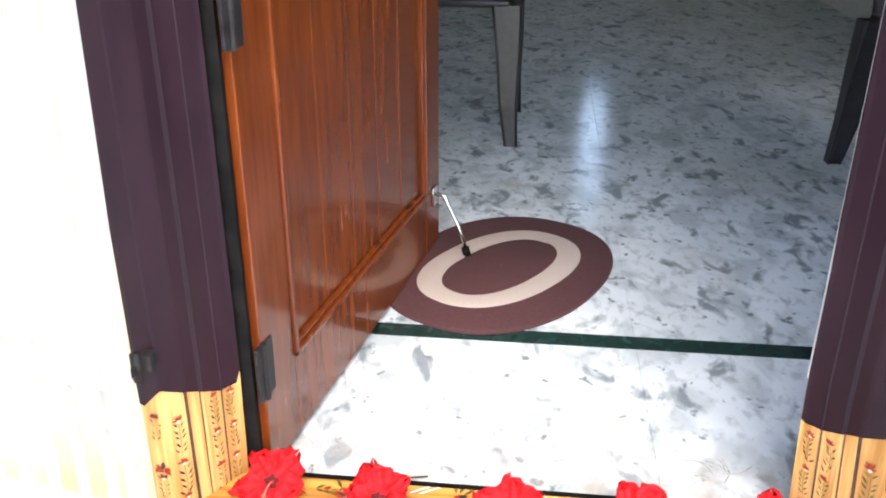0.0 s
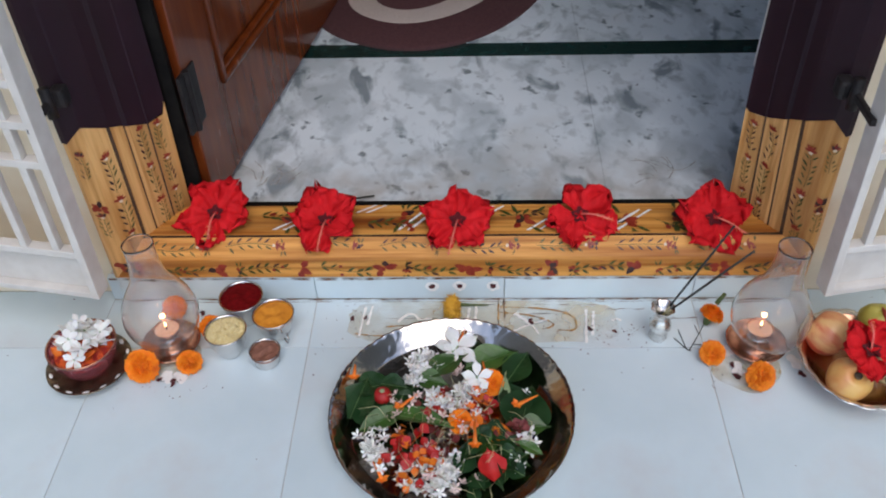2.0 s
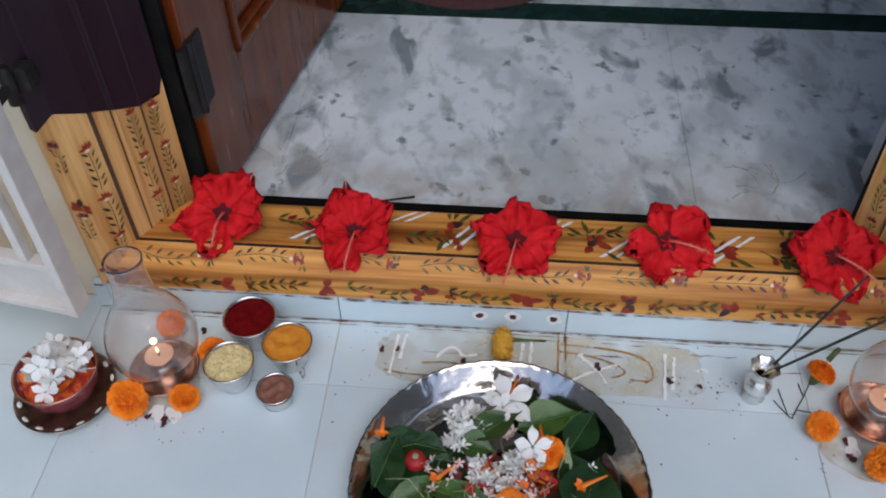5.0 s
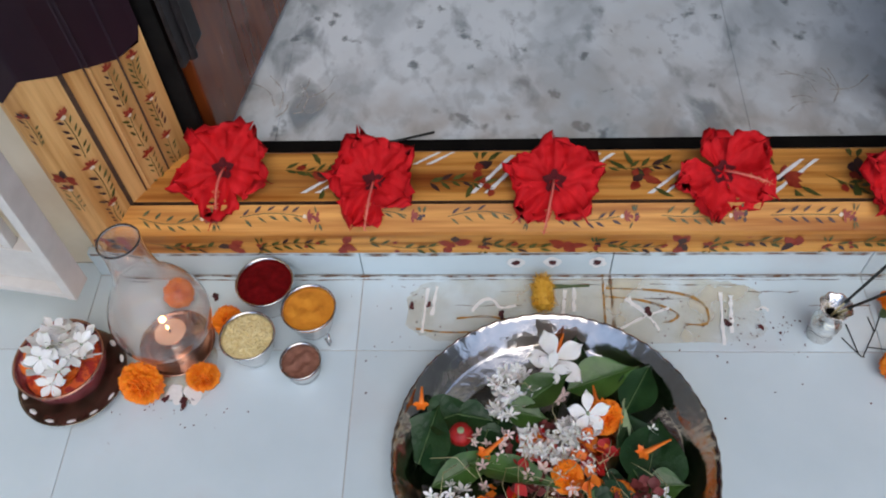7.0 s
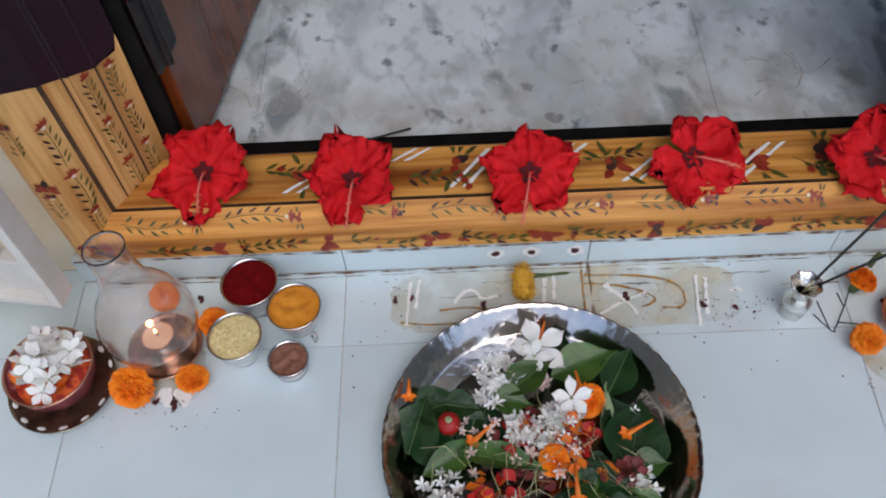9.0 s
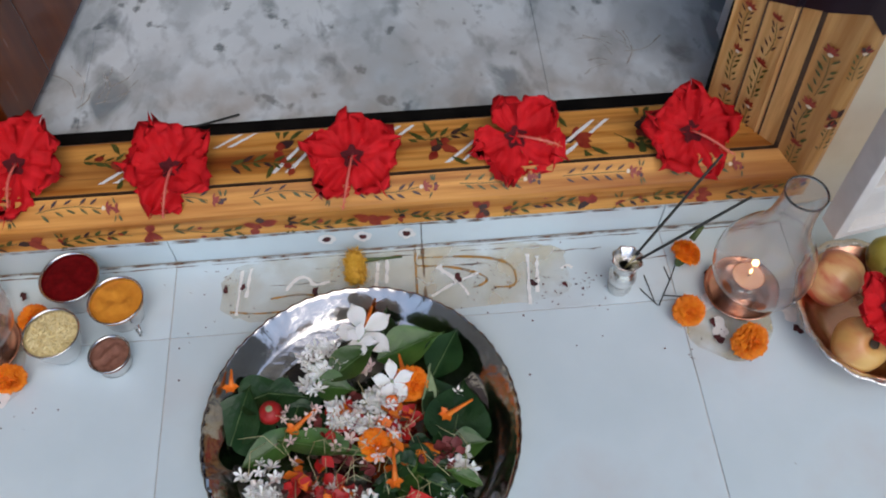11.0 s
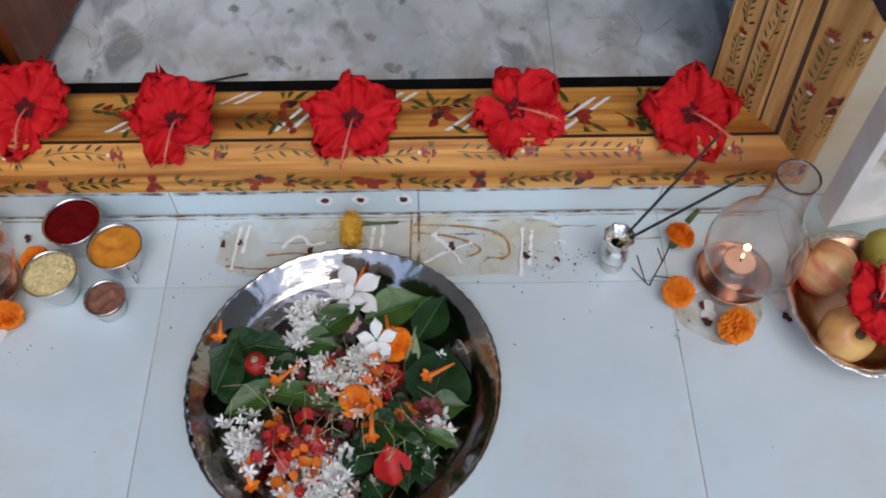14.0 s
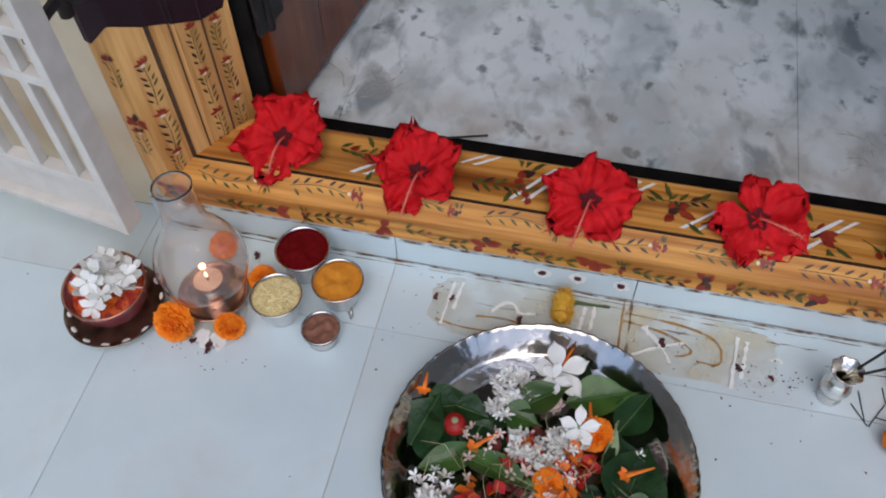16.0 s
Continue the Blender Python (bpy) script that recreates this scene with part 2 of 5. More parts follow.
def marble_material():
    m = bpy.data.materials.new("blotched_marble")
    t, b, N, L = nodes_of(m)
    g = N.new("ShaderNodeNewGeometry")

    def noise_ramp(scale, lo, hi, stretch, detail=5, rot=0.0, dist=0.0):
        mp = N.new("ShaderNodeMapping")
        mp.inputs["Scale"].default_value = stretch
        mp.inputs["Rotation"].default_value = (0, 0, rot)
        L.new(g.outputs["Position"], mp.inputs[0])
        n = N.new("ShaderNodeTexNoise")
        n.inputs["Scale"].default_value, n.inputs["Detail"].default_value, n.inputs["Distortion"].default_value = scale, detail, dist
        L.new(mp.outputs[0], n.inputs["Vector"])
        r = N.new("ShaderNodeMapRange")
        r.inputs[1].default_value, r.inputs[2].default_value = lo, hi
        L.new(n.outputs["Fac"], r.inputs[0])
        return r.outputs[0]

    def mixed(a, fac, col, k):
        mul = N.new("ShaderNodeMath")
        mul.operation = "MULTIPLY"
        mul.inputs[1].default_value = k
        L.new(fac, mul.inputs[0])
        mx = N.new("ShaderNodeMix")
        mx.data_type = "RGBA"
        L.new(mul.outputs[0], mx.inputs["Factor"])
        L.new(a, mx.inputs["A"])
        mx.inputs["B"].default_value = (*col, 1)
        return mx.outputs["Result"]
    base = N.new("ShaderNodeRGB")
    base.outputs[0].default_value = (0.78, 0.85, 0.87, 1)
    c = mixed(base.outputs[0], noise_ramp(4, 0.40, 0.7, (1, 1, 1)), (0.62, 0.69, 0.71), 0.8)
    c = mixed(c, noise_ramp(9, 0.50, 0.62, (1, 0.7, 1), 8, 0.5, 0.35), (0.32, 0.38, 0.40), 0.48)
    c = mixed(c, noise_ramp(34, 0.53, 0.64, (1, 0.75, 1), 6, 0.9, 0.1), (0.33, 0.38, 0.39), 0.45)
    c = mixed(c, noise_ramp(27, 0.635, 0.70, (1, 0.9, 1), 5, 0.3, 0.1), (0.11, 0.14, 0.15), 0.8)
    c = mixed(c, noise_ramp(15, 0.56, 0.66, (1, 0.6, 1), 7, 1.1, 0.5), (0.19, 0.23, 0.25), 0.85)
    c = mixed(c, noise_ramp(3, 0.62, 0.75, (1, 1, 1)), (0.42, 0.36, 0.27), 0.35)
    sep = N.new("ShaderNodeSeparateXYZ")
    L.new(g.outputs["Position"], sep.inputs[0])
    worn = N.new("ShaderNodeMapRange")          # trodden dirt behind the sill
    worn.inputs[1].default_value, worn.inputs[2].default_value = 0.33, 0.16
    L.new(sep.outputs["Y"], worn.inputs[0])
    dirt = N.new("ShaderNodeMath")
    dirt.operation = "MULTIPLY"
    L.new(worn.outputs[0], dirt.inputs[0])
    L.new(noise_ramp(14, 0.35, 0.62, (1, 1, 1), 7), dirt.inputs[1])
    c = mixed(c, dirt.outputs[0], (0.40, 0.36, 0.31), 0.75)
    L.new(c, b.inputs["Base Color"])
    b.inputs["Roughness"].default_value = 0.16
    return m


MARBLE = marble_material()


def glass_material(name, color, rough=0.0, weight=1.0):
    m = bpy.data.materials.new(name)
    t, b, N, L = nodes_of(m)
    b.inputs["Base Color"].default_value = (*color, 1)
    b.inputs["Roughness"].default_value = rough
    b.inputs["IOR"].default_value = 1.45
    b.inputs["Transmission Weight"].default_value = weight
    return m


GLASS = glass_material("chimney_glass", (0.92, 0.88, 0.865), 0.0, 0.98)
PINK_GLASS = glass_material("pink_glass", (0.72, 0.22, 0.24), 0.08, 0.8)
FLAME = bpy.data.materials.new("flame")
_t, _b, _N, _L = nodes_of(FLAME)
_b.inputs["Base Color"].default_value = (1, 0.6, 0.2, 1)
_b.inputs["Emission Color"].default_value = (1.0, 0.62, 0.28, 1)
_b.inputs["Emission Strength"].default_value = 4.0


def stain_material(name, color, lo, hi, scale, most):
    """A thin dried wash: see-through where the noise is low."""
    m = bpy.data.materials.new(name)
    t, b, N, L = nodes_of(m)
    b.inputs["Base Color"].default_value = (*color, 1)
    b.inputs["Roughness"].default_value = 0.4
    g = N.new("ShaderNodeNewGeometry")
    n = N.new("ShaderNodeTexNoise")
    n.inputs["Scale"].default_value, n.inputs["Detail"].default_value = scale, 6
    L.new(g.outputs["Position"], n.inputs["Vector"])
    r = N.new("ShaderNodeMapRange")
    r.inputs[1].default_value, r.inputs[2].default_value, r.inputs[4].default_value = lo, hi, most
    L.new(n.outputs["Fac"], r.inputs[0])
    L.new(r.outputs[0], b.inputs["Alpha"])
    return m


WASH = stain_material("dried_wash", (0.74, 0.60, 0.36), 0.30, 0.75, 14, 0.55)
WASH_ORANGE = stain_material("turmeric_run", (0.42, 0.20, 0.03), 0.2, 0.6, 60, 0.9)
GRIME = stain_material("grime", (0.20, 0.09, 0.035), 0.38, 0.62, 45, 0.85)
SCRATCH = stain_material("faint_paste", (0.80, 0.76, 0.68), 0.25, 0.7, 60, 0.6)
OIL = stain_material("oil_stain", (0.58, 0.46, 0.20), 0.3, 0.65, 30, 0.45)

# ---- building helpers ----


def mesh_of(name, verts, faces, mats, smooth=True, slots=None):
    me = bpy.data.meshes.new(name)
    me.from_pydata([tuple(v) for v in verts], [], faces)
    for m in (mats if isinstance(mats, (list, tuple)) else [mats]):
        me.materials.append(m)
    if smooth:
        me.polygons.foreach_set("use_smooth", [True] * len(me.polygons))
    if slots:
        me.polygons.foreach_set("material_index", slots)
    me.update()
    return me


def thing(name, at=(0, 0, 0), label="", category="", group="", kind="", rz=0.0):
    ob = new(name)
    ob.empty_display_size = 0.02
    ob.matrix_world = pose(*at, 0, 0, rz)
    return tagged(ob, label, category, group, kind)


def piece(name, me, parent, m=None, label=""):
    ob = new(name, me)
    ob.parent = parent
    if m is not None:
        ob.matrix_local = m
    return tagged(ob, label)


def lathe(profile, segs=40, close_bottom=False, ripple=None):
    """Verts and faces of a turned form; profile: (radius, height) pairs. ripple(angle, i, r, z) -> (r, z)."""
    v, f = [], []
    for i, (r, z) in enumerate(profile):
        for k in range(segs):
            a = 2 * math.pi * k / segs
            rr, zz = ripple(a, i, r, z) if ripple else (r, z)
            v.append((rr * math.cos(a), rr * math.sin(a), zz))
    for i in range(len(profile) - 1):
        for k in range(segs):
            k2 = (k + 1) % segs
            f.append((i * segs + k, i * segs + k2, (i + 1) * segs + k2, (i + 1) * segs + k))
    if close_bottom:
        f.append(tuple(reversed(range(segs))))
    return v, f


def tube(points, radius, segs=8):
    """Verts and faces of a round bar along points; radius: a number or one for each point."""
    v, f = [], []
    P = [Vector(p) for p in points]
    n = len(P)
    rad = radius if isinstance(radius, (list, tuple)) else [radius] * n
    up = Vector((0.3, 0.2, 0.93))
    for i, p in enumerate(P):
        d = (P[min(i + 1, n - 1)] - P[max(i - 1, 0)]).normalized()
        s = d.cross(up)
        s = s.normalized() if s.length > 0.05 else d.cross(Vector((1, 0, 0))).normalized()
        u = s.cross(d)
        for k in range(segs):
            a = 2 * math.pi * k / segs
            v.append(p + rad[i] * (math.cos(a) * s + math.sin(a) * u))
    for i in range(n - 1):
        for k in range(segs):
            k2 = (k + 1) % segs
            f.append((i * segs + k, i * segs + k2, (i + 1) * segs + k2, (i + 1) * segs + k))
    f.append(tuple(reversed(range(segs))))
    f.append(tuple(range((n - 1) * segs, n * segs)))
    return v, f


def box(x0, x1, y0, y1, z0, z1, bevel=0.0):
    bm = bmesh.new()
    bmesh.ops.create_cube(bm, size=1)
    for vert in bm.verts:
        vert.co = Vector(((x0 + x1) / 2 + vert.co.x * (x1 - x0), (y0 + y1) / 2 + vert.co.y * (y1 - y0), (z0 + z1) / 2 + vert.co.z * (z1 - z0)))
    if bevel:
        bmesh.ops.bevel(bm, geom=bm.edges[:], offset=bevel, segments=2, affect="EDGES", profile=0.6)
    bm.verts.index_update()
    v = [tuple(q.co) for q in bm.verts]
    f = [tuple(q.index for q in face.verts) for face in bm.faces]
    bm.free()
    return v, f


def joined(*parts_):
    v, f = [], []
    for a, b in parts_:
        n = len(v)
        v += list(a)
        f += [tuple(i + n for i in q) for q in b]
    return v, f


def moved(vf, m):
    return [m @ Vector(p) for p in vf[0]], vf[1]


def blade(length, width, cup=0.1, ruffle=0.0, waves=3.0, shape=0.75, nu=9, nv=7, droop=0.0, phase=0.0, notch=0.0, fold=0.0, tip=1.0):
    """A petal or leaf that grows along +y from the origin: rounded or pointed, cupped, ruffled, folded along its middle."""
    v, f = [], []
    for i in range(nu):
        s = i / (nu - 1)
        w = width * (math.sin(math.pi * min(s, 1) ** shape) ** tip) * 0.5 if 0 < s < 1 else width * 0.02
        for k in range(nv):
            t = -1 + 2 * k / (nv - 1)
            edge = 1 + notch * (math.sin(9.0 * t + phase) + 0.7 * math.sin(21.0 * t + 2 * phase)) * s
            z = cup * length * (t * t * 0.4 * math.sin(math.pi * s) + s * s) - droop * length * s ** 2.2
            z += ruffle * length * math.sin(waves * math.pi * t + phase) * s * s + abs(t) * fold * w
            z += ruffle * 0.6 * length * math.sin(waves * 1.7 * s * math.pi + phase * 1.3) * abs(t)
            v.append((t * w, s * length * (1 - 0.10 * t * t * s) * (edge if s > 0.6 else 1), z))
    for i in range(nu - 1):
        for k in range(nv - 1):
            f.append((i * nv + k, i * nv + k + 1, (i + 1) * nv + k + 1, (i + 1) * nv + k))
    return v, f

# ---- the structure ----
FLOOR_IN = 0.085          # level of the room's floor
WALL_Y = 0.02             # outer face of the house wall
HW = 0.552                # half width of the door frame


def structure(name, vf, mat, label, category, smooth=False):
    return tagged(new(name, mesh_of(name, *vf, mat, smooth)), label, category, kind="structure")


structure("wall_left", box(-2.4, -0.534, WALL_Y, 0.26, 0, 2.75), WALL, "cream painted plaster wall beside the door", "wall")
structure("wall_right", box(HW - 0.004, 2.4, WALL_Y, 0.26, 0, 2.75), WALL, "cream painted plaster wall beside the door", "wall")
structure("wall_above_door", box(-0.534, HW - 0.004, WALL_Y, 0.26, 2.16, 2.75), WALL, "cream painted plaster wall above the door", "wall")
structure("reveal_left", box(-0.534, -0.465, 0.17, 0.258, 0, 2.16), WHITE_WALL, "white plaster reveal inside the doorway", "wall")
structure("reveal_right", box(0.514, HW - 0.004, 0.17, 0.258, 0, 2.16), WHITE_WALL, "white plaster reveal inside the doorway", "wall")
# two unseen walls, added to cut the sky's light from the sides
structure("porch_wall_left", box(-1.80, -1.65, -1.9, WALL_Y, 0.0, 2.75), SIDE_BLOCKER, "unseen dark grey wall added to hold back light from the side", "wall")
structure("porch_wall_right", box(2.40, 2.55, -1.9, WALL_Y, 0.0, 2.75), SIDE_BLOCKER, "unseen dark grey wall added to hold back light from the side", "wall")
# unseen overhang, added; its depth sets how much sky reaches door and floor
structure("porch_ceiling", box(-2.4, 2.4, -0.28, WALL_Y, 2.75, 2.87), CEIL, "unseen grey slab added above the door to hold back light from overhead", "ceiling")
structure("room_wall_west", box(-2.0, -1.85, 0.26, 6.2, 0, 2.75), WHITE_WALL, "off-white wall of the room", "wall")
structure("room_wall_east", joined(box(2.1, 2.25, 0.26, 0.85, 0, 2.75), box(2.1, 2.25, 2.25, 6.2, 0, 2.75), box(2.1, 2.25, 0.85, 2.25, 0, 0.9), box(2.1, 2.25, 0.85, 2.25, 2.2, 2.75)),
          WHITE_WALL, "off-white wall of the room with a wide window opening", "wall")
structure("room_wall_north", joined(box(-2.0, 0.42, 6.2, 6.35, 0, 2.75), box(0.62, 2.75, 6.2, 6.35, 0, 2.75), box(0.42, 0.62, 6.2, 6.35, 2.1, 2.75),
                                    box(0.42, 0.62, 6.2, 6.35, 0, 0.95)), WHITE_WALL, "off-white far wall of the room with a window opening", "wall")
structure("room_ceiling", box(-2.0, 2.75, 0.26, 6.35, 2.75, 2.9), CEIL, "plain white ceiling of the room", "ceiling")
structure("ground", ([(-900, -900, -0.32), (900, -900, -0.32), (900, 900, -0.32), (-900, 900, -0.32)], [(0, 1, 2, 3)]), SOIL,
          "pale dusty earth around the house", "ground")
structure("plinth", box(-2.55, 2.75, -1.9, WALL_Y, -0.4, -0.0014), GROUT, "cement plinth under the porch tiles", "plinth")
structure("room_subfloor", box(-2.0, 2.75, 0.15, 6.2, -0.1, FLOOR_IN - 0.012), GROUT, "cement bed under the marble slabs", "floor")
porch_floor = thing("floor", label="glazed pale blue-white floor tiles with thin dirty joints", category="tiled floor", kind="structure")
riser = thing("riser", label="glazed pale tile riser under the wooden sill", category="riser", kind="structure")
room_floor = thing("floor_marble", label="white marble slabs with dark grey blotches", category="marble floor", kind="structure")

# ---- door frame ----
# section points: half-width on the jambs, height on the sill, depth
SECTION = [(HW, 0.050, 0.030), (HW, 0.050, 0.000), (0.546, 0.054, -0.003), (0.521, 0.090, -0.003), (0.518, 0.094, -0.001), (0.493, 0.115, 0.0235),
           (0.4925, 0.106, 0.0240), (0.4895, 0.106, 0.0275), (0.489, 0.1155, 0.0280), (0.477, 0.115, 0.046), (0.4745, 0.115, 0.0465), (0.4768, 0.115, 0.049), (0.4715, 0.1145, 0.0505), (0.473, 0.1145, 0.053),
           (0.4543, 0.1135, 0.080), (0.4515, 0.1135, 0.0805), (0.4535, 0.113, 0.083), (0.4345, 0.112, 0.105), (0.429, 0.108, 0.110)]
REBATE = [(0.429, 0.108, 0.110), (0.431, 0.092, 0.113), (0.443, 0.092, 0.116), (0.443, 0.088, 0.138), (0.443, 0.0855, 0.149)]
PAINT_Z = 0.338
frame_ob = thing("door_frame", label="carved wooden door frame, yellow with painted sprigs below and aubergine above", category="door frame")


def sweep(rows):
    v, f = [], []
    n = len(rows[0])
    for r in rows:
        v += r
    for i in range(len(rows) - 1):
        for k in range(n - 1):
            f.append((i * n + k, i * n + k + 1, (i + 1) * n + k + 1, (i + 1) * n + k))
    return v, f


def shift(s, X, z):
    """The frame stands a little out of true: the jambs lean inwards."""
    q = min(1.0, max(0.0, (z - 0.11) / 0.22))
    if s < 0:
        return -float(np.interp(X, (0.429, 0.4925, 0.521, 0.552), (0.004 + 0.004 * q, 0.0140, 0.0185, 0.0160)))
    k = min(1.0, max(0.0, (0.545 - X) / 0.03))
    return 0.013 + k * (0.014 - 0.010 * q) - 0.008 * q * min(1.0, (X - 0.429) / 0.064)


def corner(sec, s):
    return [(s * (X + shift(s, X, Z)), y, Z) for X, Z, y in sec]


def jamb_rows(sec, s, heights):
    rows = []
    for h in heights:
        zs = [h(X, y) if callable(h) else h for X, Z, y in sec]
        rows.append([(s * (X + shift(s, X, z)), y, z) for (X, Z, y), z in zip(sec, zs)])
    return rows


def paint_edge(X, y, s=-1):
    lift = 0.034 * max(0.0, (0.437 - X) / 0.008) if s < 0 else 0.012 * max(0.0, (0.437 - X) / 0.008)
    return PAINT_Z - 0.55 * max(0.0, y) + lift - (0.022 if X > 0.522 else 0.0) + 0.002 * math.sin(X * 160) + 0.002 * math.sin(X * 61 + 1)


def band(n_rows, dark=(5, 6, 7)):
    """Material numbers along the section, for each stretch of the sweep: 1, the shade colour, in the grooves."""
    return [1 if k in dark else 0 for _ in range(n_rows - 1) for k in range(len(SECTION) - 1)]


piece("sill", mesh_of("sill", *sweep([corner(SECTION, -1), corner(SECTION, 1)]), [YELLOW_SILL, GROOVE_SHADE], False, band(2)), frame_ob, label="yellow painted wooden sill")
piece("rebate", mesh_of("rebate", *sweep([corner(REBATE, -1), corner(REBATE, 1)]), BLACK, False), frame_ob, label="black rebate behind the sill")
for s in (-1, 1):
    lower = sweep([corner(SECTION, s)] + jamb_rows(SECTION, s, [0.16, 0.22, lambda X, y: paint_edge(X, y, s)]))
    piece("jamb_foot", mesh_of("jamb_foot", *lower, [YELLOW, GROOVE_SHADE], False, band(4, (5, 6, 7, 9, 14))), frame_ob, label="yellow painted jamb foot")
    thick = [(X + (0.0012 if i < 2 else -0.0008), Z, y - 0.0012) for i, (X, Z, y) in enumerate(SECTION)]
    upper = sweep(jamb_rows(thick, s, [lambda X, y: paint_edge(X, y, s), 0.37, 1.2, 2.16]))
    piece("jamb", mesh_of("jamb", *upper, PURPLE, False), frame_ob, label="glossy aubergine painted jamb")
    reb = sweep([corner(REBATE, s)] + jamb_rows(REBATE, s, [0.6, 2.16]))
    piece("rebate", mesh_of("rebate", *reb, BLACK, False), frame_ob)
# added black strip: stands in for the shaded gap, covers the leaf's lit edge
piece("door_stop", mesh_of("door_stop", *box(-0.446, -0.404, 0.1185, 0.1315, 0.0935, 2.06, 0.002), BLACK, False), frame_ob, label="black strip standing in for the shaded gap between jamb and door")
piece("head", mesh_of("head", *box(-0.43, 0.43, 0.0, 0.168, 2.06, 2.159), PURPLE, False), frame_ob)


def leaf_poly(cx, cy, ang, ln, w):
    ca, sa = math.cos(ang), math.sin(ang)
    pts = [(0, 0), (0.35, 0.5), (0.7, 0.38), (1, 0), (0.7, -0.38), (0.35, -0.5)]
    return [(cx + ca * a * ln - sa * b * w, cy + sa * a * ln + ca * b * w) for a, b in pts]


def line_poly(x0, y0, x1, y1, w):
    d = math.hypot(x1 - x0, y1 - y0)
    nx, ny = -(y1 - y0) / d * w / 2, (x1 - x0) / d * w / 2
    return [(x0 - nx, y0 - ny), (x1 - nx, y1 - ny), (x1 + nx, y1 + ny), (x0 + nx, y0 + ny)]


def sprig(rng, size, wide, dark=False):
    """A brushed sprig along +v about size long: polygons and paint numbers (0 red, 1 green, 2 cream, 3 dark)."""
    P, M = [], []
    bend = rng.uniform(-0.08, 0.08)
    stem = [(bend * size * math.sin(k / 5 * 3), size * k / 5 * 0.76) for k in range(6)]
    for a, b in zip(stem, stem[1:]):
        P.append(line_poly(*a, *b, 0.0008)), M.append(1)
    for sd in (-1, 1):
        paint = 3 if rng.random() < 0.3 else 1
        for k in range(5):
            if rng.random() < 0.93:
                x, y = stem[k]
                gap = wide * rng.uniform(0.05, 0.13)
                ln = min(size * rng.uniform(0.13, 0.19), wide * 0.52)
                P.append(leaf_poly(x + sd * gap, y + rng.uniform(0.02, 0.07) * size, math.pi / 2 - sd * rng.uniform(0.45, 0.85), ln, ln * rng.uniform(0.20, 0.30)))
                M.append(paint)
    x, y = stem[-1]
    if rng.random() < 0.75:
        P.append([(x + wide * 0.11 * math.cos(a) * rng.uniform(0.8, 1.2), y + size * 0.03 + wide * 0.10 * math.sin(a)) for a in np.linspace(0, 5.6, 8)]), M.append(2)
    for k in range(5):
        a = math.pi / 2 + (k - 2) * 0.62 + rng.uniform(-0.2, 0.2)
        P.append(leaf_poly(x, y + size * 0.06, a, min(size * 0.19, wide * 0.40) * rng.uniform(0.7, 1.1), wide * rng.uniform(0.11, 0.17))), M.append(3 if dark and k % 2 else 0)
    return P, M


def blossom(rng, size):
    """A dabbed flower with a few leaves, about size across."""
    P, M = [], []
    for k in range(rng.randint(5, 7)):
        a = rng.uniform(0, 6.28)
        P.append(leaf_poly(rng.uniform(-0.1, 0.1) * size, rng.uniform(-0.1, 0.1) * size, a, size * rng.uniform(0.25, 0.5), size * 0.24)), M.append(0 if rng.random() < 0.75 else 3)
    for k in range(4):
        a = rng.choice((0, math.pi)) + rng.uniform(-0.5, 0.5)
        P.append(leaf_poly(0.4 * size * math.cos(a), 0.3 * size * math.sin(a), a, size * 0.55, size * 0.13)), M.append(1)
    return P, M


def branch(rng, size, wide):
    """A leafy brushed branch along +v: fuller leaves on a curved stem, a few dark buds."""
    P, M = [], []
    bend = rng.choice((-1, 1)) * rng.uniform(0.10, 0.2)
    stem = [(bend * size * math.sin(k / 6 * 2.6) - bend * size * 0.5, size * k / 6) for k in range(7)]
    for a, b in zip(stem, stem[1:]):
        P.append(line_poly(*a, *b, 0.0011)), M.append(1)
    for k in range(1, 7):
        for sd in (-1, 1):
            if rng.random() < 0.85:
                x, y = stem[k - 1]
                ln = min(size * rng.uniform(0.17, 0.27), wide * 0.5)
                P.append(leaf_poly(x + sd * 0.0012, y, math.pi / 2 - sd * rng.uniform(0.35, 0.85), ln, ln * rng.uniform(0.25, 0.38)))
                M.append(1 if rng.random() < 0.8 else 3)
    for k in range(2):
        x, y = stem[rng.randint(2, 6)]
        P.append(leaf_poly(x + rng.uniform(-0.3, 0.3) * wide, y, rng.uniform(0, 6.28), wide * 0.25, wide * 0.18)), M.append(0)
    return P, M


def paint_on(P, M, place):
    v, f = [], []
    for k, poly in enumerate(P):
        n = len(v)
        v += [place(a, b, 0.00012 * k) for a, b in poly]
        f.append(tuple(range(n, n + len(poly))))
    return piece("painted_sprig", mesh_of("painted_sprig", v, f, [PAINT_RED, PAINT_GREEN, PAINT_WHITE, PAINT_DARK], False, M), frame_ob)


def on_jamb(s, i, j, base, frac):
    a, b = SECTION[i], SECTION[j]

    def place(u, w, lift=0.0):
        z = base + w
        A, B = Vector((s * (a[0] + shift(s, a[0], z)), a[2], 0)), Vector((s * (b[0] + shift(s, b[0], z)), b[2], 0))
        e = (B - A).normalized()
        n = Vector((-s * abs(e.y), -abs(e.x), 0)).normalized()
        half = (B - A).length * 0.47
        return A.lerp(B, frac) + e * max(-half, min(half, u)) + n * (0.0010 + lift) + Vector((0, 0, z))
    return place


